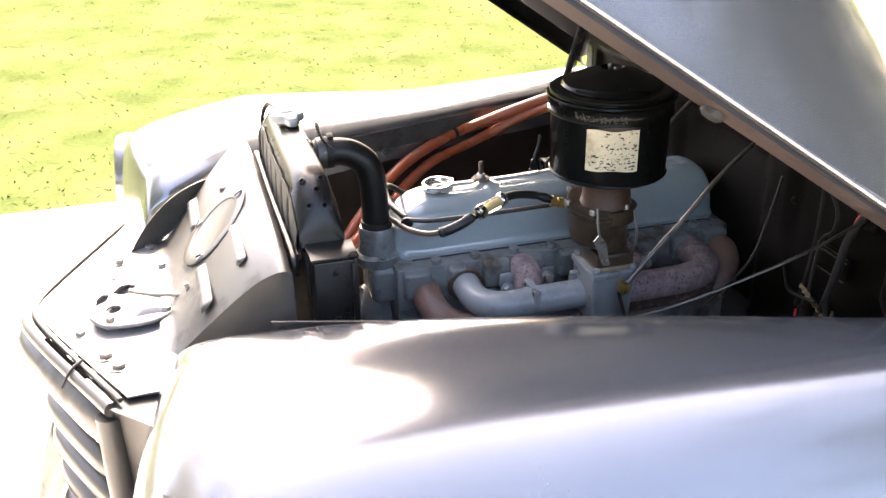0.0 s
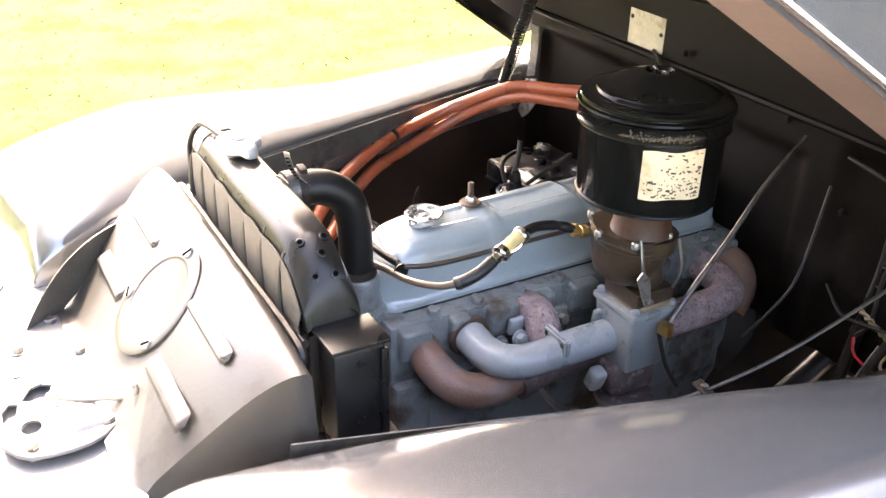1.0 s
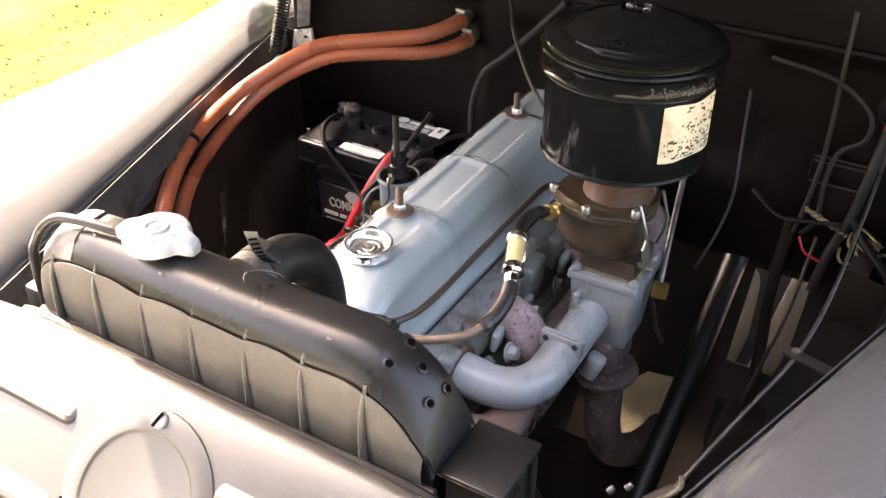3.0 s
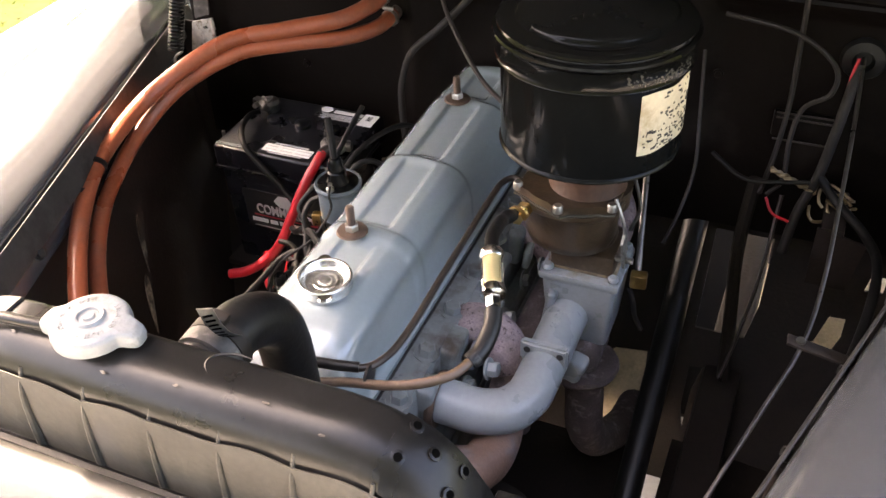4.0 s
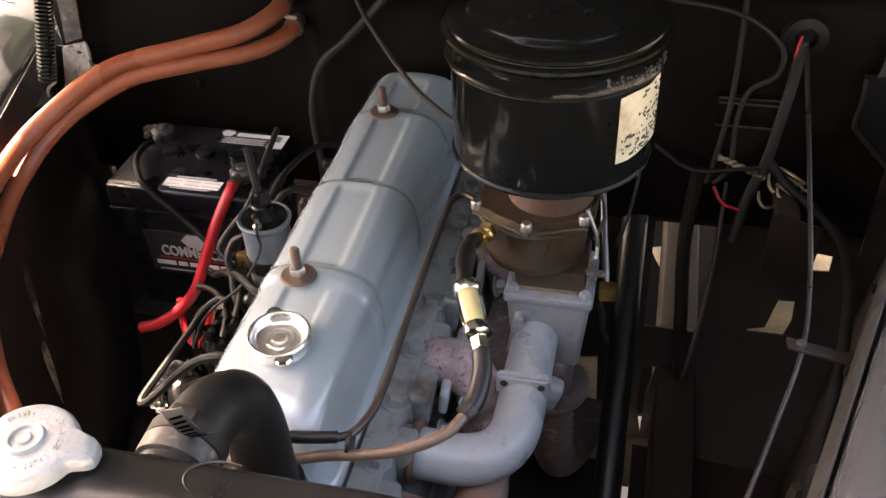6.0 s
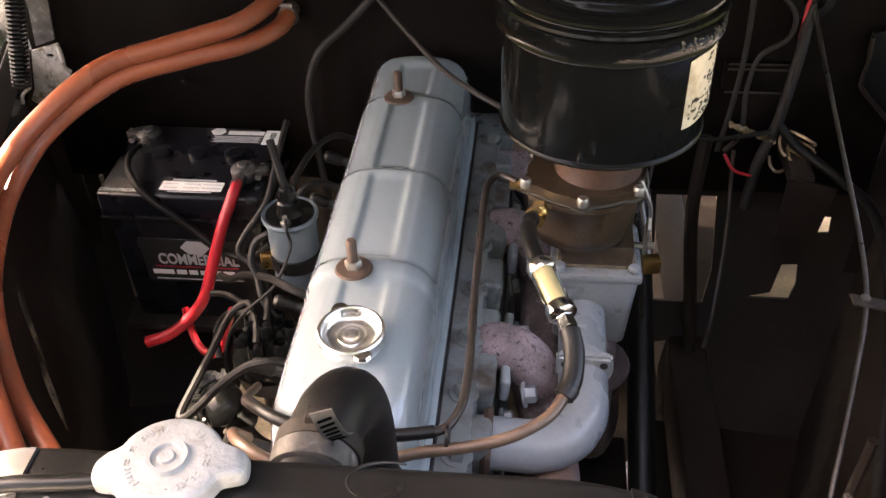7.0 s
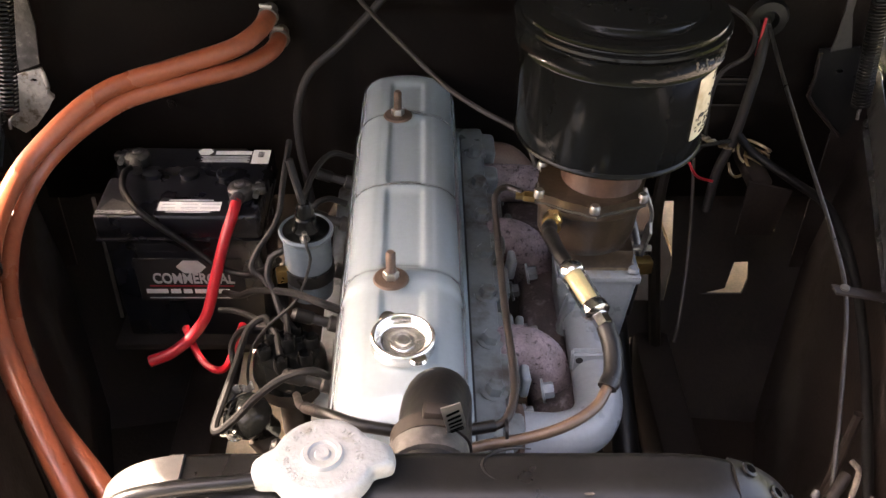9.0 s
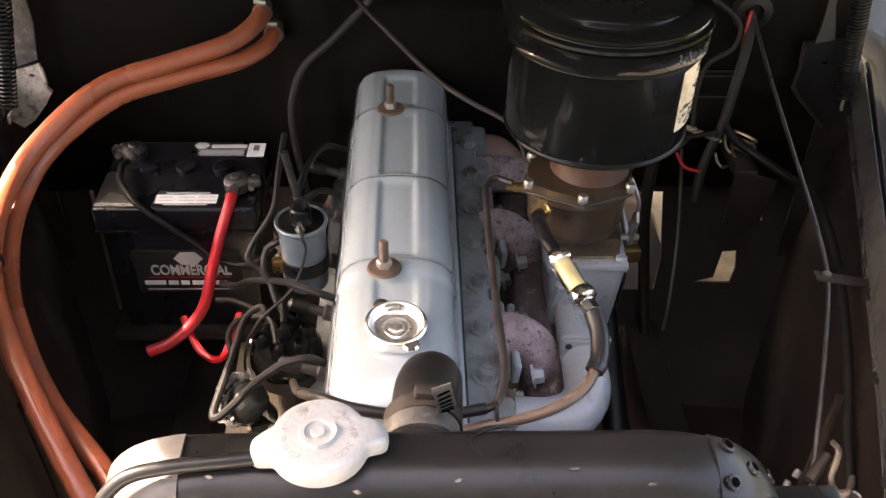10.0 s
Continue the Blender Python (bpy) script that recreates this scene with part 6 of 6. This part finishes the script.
# ---- ignition ----
def coil():
    c = (-0.105, 0.154, 0.846)
    t = thing("ignition_coil", c, "blue-grey painted ignition coil with a black cap", "ignition coil")
    body = part("can", lathe([(0, 0), (0.022, 0.0), (0.027, 0.004), (0.0280, 0.012), (0.0285, 0.090), (0.0315, 0.093), (0.0325, 0.097), (0.0310, 0.100), (0.0285, 0.0985), (0, 0.097)], c, (0, 0, 1), 40), COIL_PAINT, t)
    cap = part("cap", lathe([(0.0283, 0.0975), (0.0275, 0.0995), (0.016, 0.1005), (0.013, 0.106), (0.0125, 0.116), (0.0105, 0.118), (0.0112, 0.120), (0.0112, 0.124), (0.0100, 0.126), (0.0105, 0.130), (0.0070, 0.136), (0, 0.137)], c, (0, 0, 1), 36), BLACK_GLOSS, t, "black moulded cap and boot")
    part("terminal", lathe([(0.006, 0), (0.006, 0.004), (0.003, 0.006), (0.003, 0.012), (0, 0.012)], (-0.104, 0.131, 0.945), (0, 0, 1), 6), ZINC, cap)
    part("strap", lathe([(0.0285, 0.030), (0.0305, 0.030), (0.0305, 0.048), (0.0285, 0.048)], c, (0, 0, 1), 36), BLACK_SATIN, t)
    part("lug", box((0.020, 0.012, 0.020), (-0.134, 0.142, 0.885), (0, 0, 15), 0.003), BRASS, t, "tan strap lug")


coil()


def distributor():
    c = Vector((-0.124, 0.062, 0.790))
    t = thing("distributor", c, "black distributor cap with a ring of plug wires", "distributor")
    part("base", lathe([(0, -0.09), (0.018, -0.09), (0.018, -0.02), (0.040, -0.01), (0.043, 0.012), (0, 0.012)], c, (0, 0, 1), 30), BLACK_DUSTY, t)
    cap = part("cap", lathe([(0.043, 0.012), (0.045, 0.016), (0.043, 0.036), (0.036, 0.046), (0.016, 0.050), (0, 0.050)], c, (0, 0, 1), 36), BLACK_GLOSS, t)
    towers = [c + Vector((0.028 * math.cos(radians(60 * i + 20)), 0.028 * math.sin(radians(60 * i + 20)), 0.040)) for i in range(6)] + [c + Vector((0, 0, 0.048))]
    for p in towers:
        part("tower", lathe([(0.010, 0), (0.0090, 0.018), (0.0072, 0.020), (0.0072, 0.013), (0, 0.013)], p, (0, 0, 1), 18), BLACK_GLOSS, cap)
    w = thing("plug_wires", c, "set of black ignition wires between distributor, coil and plugs", "wires")
    runs = [
        ("wire", 0.0046, [(-0.069, -0.022, 0.880), (-0.084, -0.034, 0.900), (-0.112, -0.036, 0.893), (-0.143, -0.040, 0.868), (-0.168, -0.047, 0.842), (-0.186, -0.051, 0.826), (-0.194, -0.045, 0.824), (-0.189, 0.000, 0.828), (-0.183, 0.047, 0.832), (-0.176, 0.095, 0.838), (-0.156, 0.105, 0.848), tuple(towers[2] + Vector((0, 0, 0.012)))]),
        ("wire", 0.0046, [(-0.058, 0.050, 0.910), (-0.084, 0.055, 0.918), (-0.121, 0.097, 0.895), (-0.172, 0.153, 0.850), (-0.201, 0.178, 0.820), (-0.227, 0.206, 0.800)]),
        ("wire", 0.0042, [(-0.228, 0.172, 0.800), (-0.203, 0.163, 0.806), (-0.170, 0.126, 0.825), (-0.150, 0.095, 0.836), tuple(towers[3] + Vector((0, 0, 0.012)))]),
        ("wire", 0.0042, [(-0.196, 0.082, 0.780), (-0.202, 0.104, 0.800), (-0.188, 0.111, 0.822), (-0.165, 0.099, 0.838), (-0.142, 0.082, 0.846), tuple(towers[4] + Vector((0, 0, 0.012)))]),
        ("thin_lead", 0.0018, [(-0.104, 0.131, 0.955), (-0.101, 0.121, 0.944), (-0.098, 0.114, 0.925), (-0.112, 0.082, 0.898), (-0.144, 0.067, 0.872), (-0.164, 0.058, 0.846), (-0.172, 0.046, 0.815), (-0.173, 0.048, 0.780)]),
        ("wire", 0.0042, [(-0.118, 0.170, 0.915), (-0.133, 0.152, 0.915), (-0.149, 0.148, 0.905), (-0.153, 0.133, 0.890), (-0.145, 0.121, 0.875), (-0.135, 0.100, 0.858), tuple(towers[1] + Vector((0, 0, 0.012)))]),
        ("wire", 0.0040, [(-0.138, 0.300, 0.975), (-0.142, 0.246, 0.950), (-0.146, 0.200, 0.925), (-0.170, 0.173, 0.895), (-0.176, 0.158, 0.880), (-0.158, 0.145, 0.870), (-0.132, 0.105, 0.860), tuple(towers[6] + Vector((0, 0, 0.012)))]),
        ("wire", 0.0040, [(-0.063, 0.355, 0.915), (-0.088, 0.333, 0.935), (-0.104, 0.284, 0.945), (-0.113, 0.230, 0.945), (-0.118, 0.200, 0.935)]),
        ("wire", 0.0040, [(-0.062, 0.218, 0.935), (-0.082, 0.215, 0.945), (-0.098, 0.203, 0.945), (-0.110, 0.190, 0.930)]),
        ("coil_lead", 0.0048, [(-0.105, 0.154, 0.976), (-0.108, 0.156, 0.988), (-0.114, 0.165, 1.006), (-0.120, 0.172, 1.030)]),
    ]
    for name, r, pts in runs:
        part(name, tube(pts, r, 8), WIRE_GREY if name == "wire" else WIRE, w)
    part("red_lead", tube([(-0.290, 0.215, 0.730), (-0.279, 0.194, 0.722), (-0.260, 0.165, 0.715), (-0.238, 0.148, 0.715), (-0.221, 0.144, 0.730), (-0.207, 0.146, 0.765), (-0.194, 0.144, 0.800)], 0.0052, 8), RED_CABLE, w, "dull red lead")
    # fuel pump low beside the distributor, with a crumpled foil collar
    f = thing("fuel_pump", (-0.165, -0.03, 0.74), "small dark fuel pump with a crumpled bright collar", "fuel pump")
    at, ax = Vector((-0.162, -0.010, 0.800)), Vector((-0.25, -0.45, 1)).normalized()
    part("body", lathe([(0, -0.05), (0.018, -0.05), (0.020, -0.010), (0.026, 0.0), (0.027, 0.010), (0.020, 0.018), (0.008, 0.022), (0, 0.022)], at, ax, 28), BLACK_GLOSS, f)
    part("mounting", tube([(-0.08, -0.02, 0.72), (-0.13, -0.015, 0.735), (-0.158, -0.005, 0.765)], 0.015, 10), BLACK_DUSTY, f)
    rnd = random.Random(6)
    u, v = ax.orthogonal().normalized(), ax.cross(ax.orthogonal().normalized())
    crumple = [[rnd.uniform(-0.0035, 0.0035) for _ in range(3)] for _ in range(19)]

    def collar(a, b):
        w = math.pi * (0.15 + 1.05 * a)
        k = crumple[min(18, int(a * 18))]
        r = 0.027 + 0.006 * b + k[0]
        return at + ax * (0.010 + 0.012 * b + k[1]) + r * (u * math.cos(w) + v * math.sin(w)) + ax * k[2] * b
    part("collar", surface(collar, 36, 4, 0.0006), BRIGHT_PLATE, f, "crumpled bright foil collar")


distributor()


# ---- steering, linkages and wiring on the driver's side ----
def steering():
    t = thing("steering_column", (0.329, 0.12, 0.50), "black steering column shaft running down beside the engine", "steering column")
    a, b = Vector((0.330, 0.06, 0.487)), Vector((0.326, 0.535, 0.738))
    d = (b - a).normalized()
    part("shaft", tube([a, b], 0.0195, 20), RUBBER, t)
    part("collar", lathe([(0.010, 0), (0.022, 0.0), (0.022, 0.012), (0.012, 0.016), (0.012, 0.045), (0.016, 0.047), (0, 0.05)], b, d, 20), BLACK_DUSTY, t)
    coilpts = [b + d * (0.012 + 0.0045 * i / 8) + 0.014 * (d.orthogonal().normalized() * math.cos(2 * math.pi * i / 8) + d.cross(d.orthogonal().normalized()) * math.sin(2 * math.pi * i / 8)) for i in range(40)]
    part("spring", tube(coilpts, 0.0018, 6, 1), STEEL, t)
    part("seal_plate", box((0.085, 0.006, 0.050), b + d * 0.055, (28, 0, 0), 0.004), BLACK_DUSTY, t)
    for s in (-1, 1):
        part("bolt", bolt(b + d * 0.052 + Vector((s * 0.032, 0, 0)), (0, -0.9, 0.4), 0.006, 0.006), BLACK_DUSTY, t)
    part("gear_box", lathe([(0, 0), (0.05, 0), (0.055, 0.02), (0.055, 0.09), (0.03, 0.11), (0, 0.11)], (0.330, 0.02, 0.45), (0, 0.88, 0.47), 24), BLACK_DUSTY, t)
    z = thing("pedal_linkage", (0.42, 0.50, 0.5), "dark pedal arms and linkage behind the steering column", "linkage")
    part("arm", tube([(0.405, 0.475, 0.86), (0.400, 0.46, 0.74), (0.410, 0.43, 0.62), (0.42, 0.38, 0.50)], 0.010, 8), BLACK_DUSTY, z)
    part("bracket", plate([(0.500, 0.765), (0.554, 0.765), (0.566, 0.845), (0.500, 0.860)], (), 0.004, lambda a, b, h: Vector((a, 0.380 + h, b))), INNER, z, "dark pedal bracket")
    part("bracket_arm", box((0.030, 0.100, 0.022), (0.520, 0.432, 0.850), bevel=0.003), INNER, z)
    part("rod", tube([(0.445, 0.475, 0.84), (0.440, 0.40, 0.74), (0.425, 0.33, 0.66), (0.415, 0.30, 0.62)], 0.0030, 8), DARK_TUBE, z)
    part("white_button", lathe([(0.006, 0), (0.006, 0.004), (0, 0.005)], (0.401, 0.468, 0.735), (0, -1, 0.3), 14), WHITE, z, "small white nylon button")


steering()


def linkages():
    t = thing("throttle_rod", (0.29, 0.162, 0.88), "bright throttle rod with a brass joint at the carburettor", "rod")
    part("rod", tube([(0.302, 0.166, 0.886), (0.290, 0.225, 0.938), (0.278, 0.290, 0.992), (0.264, 0.365, 1.062), (0.250, 0.452, 1.120)], 0.0042, 10), DARK_STEEL, t)
    part("joint", box((0.021, 0.016, 0.020), (0.304, 0.163, 0.884), (0, 0, 8), 0.003), BRASS, t, "brass square joint")
    part("lower_wire", tube([(0.294, 0.160, 0.872), (0.300, 0.165, 0.845), (0.302, 0.178, 0.810), (0.308, 0.20, 0.77)], 0.0034, 8), WIRE_BROWN, t)
    c = thing("control_tube", (0.50, 0.05, 0.90), "dull metal tube from the firewall grommet along the inner fender", "tube")
    part("tube", tube([(0.508, 0.482, 1.066), (0.510, 0.440, 1.045), (0.512, 0.360, 1.015), (0.512, 0.250, 0.984), (0.510, 0.140, 0.958), (0.500, 0.048, 0.940), (0.472, -0.045, 0.915), (0.440, -0.140, 0.880), (0.415, -0.216, 0.845), (0.40, -0.26, 0.80)], 0.0026, 10), DARK_STEEL, c)
    cl = part("clip", box((0.074, 0.016, 0.004), (0.520, 0.050, 0.936), (0, 14, 4), 0.0016), BLACK_DUSTY, c, "bent clip plate")
    part("rivet", lathe([(0.005, 0), (0.005, 0.003), (0, 0.004)], (0.498, 0.049, 0.944), (0, 0, 1), 12), STEEL, cl)
    k = thing("spring_hook", (0.44, -0.19, 0.90), "tan rusted wire hook on a dark ledge beside the radiator", "hook")
    part("hook", tube([(0.443, -0.158, 0.905), (0.447, -0.168, 0.903), (0.440, -0.182, 0.900), (0.430, -0.199, 0.898), (0.432, -0.215, 0.896), (0.441, -0.214, 0.897), (0.450, -0.199, 0.902)], 0.0030, 8), WORN_AND_SUN, k)
    part("ledge", box((0.060, 0.030, 0.012), (0.425, -0.228, 0.889), (0, 0, 4), 0.002), BLACK_DUSTY, k, "dark steel ledge")
    part("lip", tube([(0.396, -0.214, 0.896), (0.445, -0.211, 0.896), (0.455, -0.222, 0.893)], 0.0013, 6), STEEL, k, "bare worn lip")
    for x, y, z in ((0.400, -0.190, 0.896), (0.386, -0.203, 0.896)):
        part("stud", lathe([(0.0035, -0.004), (0.0040, 0.0), (0.0030, 0.004), (0, 0.005)], (x, y, z), (0.5, 0.6, 0.6), 10), LEAD, k)
    part("connector", tube([(0.418, -0.186, 0.880), (0.440, -0.165, 0.892)], 0.0062, 12), BLACK_DUSTY, k, "dark round connector")
    d = thing("wiring_harness", (0.50, 0.46, 0.9), "dark cloth-wrapped wiring harness hanging from the firewall", "wires")
    part("trunk", tube([(0.505, 0.472, 1.060), (0.500, 0.452, 1.02), (0.494, 0.446, 0.96), (0.486, 0.440, 0.90), (0.470, 0.435, 0.84), (0.462, 0.42, 0.78)], 0.0072, 10), WIRE_BROWN, d)
    part("branch", tube([(0.488, 0.440, 0.905), (0.515, 0.425, 0.880), (0.560, 0.370, 0.868), (0.575, 0.280, 0.885), (0.565, 0.160, 0.880), (0.535, 0.02, 0.860), (0.495, -0.12, 0.83), (0.46, -0.25, 0.80)], 0.0065, 10), WIRE, d)
    for k, (dx, dz, r, a0) in enumerate(((0.026, -0.006, 0.019, -1.0), (0.036, -0.018, 0.016, 1.0), (0.018, -0.030, 0.020, 3.0))):
        pts = [(0.490 + dx + r * math.cos(a) * 1.2, 0.432 - 0.012 * math.sin(2 * a), 0.885 + dz + r * 0.8 * math.sin(a)) for a in (a0 + 0.5 * i for i in range(11))]
        part("loop", tube(pts, 0.0022, 6, 4), OLD_BRASS, d, "tarnished bare wire loop")
    for k in range(2):
        pts = [(0.425 + 0.007 * i, 0.436 + 0.003 * math.sin(2.2 * i + 3.14 * k), 0.905 - 0.0028 * i + 0.003 * math.cos(2.2 * i + 3.14 * k)) for i in range(10)]
        part("braid", tube(pts, 0.0026, 6, 3), OLD_BRASS, d, "tarnished twisted wire")
    part("wire", tube([(0.33, 0.455, 1.115), (0.42, 0.445, 1.105), (0.475, 0.440, 1.07), (0.478, 0.440, 1.03), (0.448, 0.445, 1.00), (0.440, 0.445, 0.95), (0.442, 0.44, 0.89), (0.425, 0.44, 0.86)], 0.0034, 8), WIRE_BROWN, d)
    part("wire", tube([(0.425, 0.455, 1.20), (0.428, 0.450, 1.10), (0.430, 0.448, 1.00), (0.424, 0.445, 0.92), (0.415, 0.44, 0.86)], 0.0036, 8), WIRE_BROWN, d)
    part("wire", tube([(0.34, 0.462, 0.90), (0.39, 0.440, 0.880), (0.440, 0.430, 0.890), (0.478, 0.428, 0.900)], 0.0034, 8), WIRE, d)
    part("wire", tube([(0.310, 0.455, 1.06), (0.318, 0.430, 0.98), (0.325, 0.40, 0.91), (0.318, 0.36, 0.86), (0.305, 0.33, 0.82)], 0.0026, 6), WIRE_BROWN, d)
    part("red_wire", tube([(0.502, 0.470, 1.07), (0.498, 0.462, 1.05), (0.496, 0.458, 1.02)], 0.0022, 6), RED_CABLE, d)
    part("red_wire", tube([(0.425, 0.435, 0.858), (0.438, 0.425, 0.840), (0.462, 0.42, 0.834)], 0.0022, 6), RED_CABLE, d)
    e = thing("speedometer_cable", (0.0, 0.45, 1.2), "brown cable crossing behind the rocker cover to the air cleaner", "cable")
    part("cable", tube([(-0.140, 0.470, 1.150), (-0.105, 0.455, 1.142), (-0.069, 0.425, 1.132), (-0.017, 0.340, 1.116), (0.054, 0.262, 1.080), (0.100, 0.230, 1.062), (0.145, 0.206, 1.046), (0.165, 0.19, 1.01)], 0.0032, 8), WIRE_BROWN, e)
    g = thing("ground_strap", (-0.1, 0.45, 1.0), "thick dark cloth loom hanging down the firewall behind the engine", "cable")
    part("cable", tube([(0.005, 0.468, 1.13), (-0.037, 0.455, 1.082), (-0.083, 0.452, 1.033), (-0.126, 0.450, 0.991), (-0.146, 0.450, 0.935), (-0.148, 0.448, 0.881), (-0.142, 0.440, 0.836), (-0.132, 0.42, 0.79), (-0.12, 0.40, 0.72)], 0.0056, 10), WIRE_BROWN, g)


linkages()
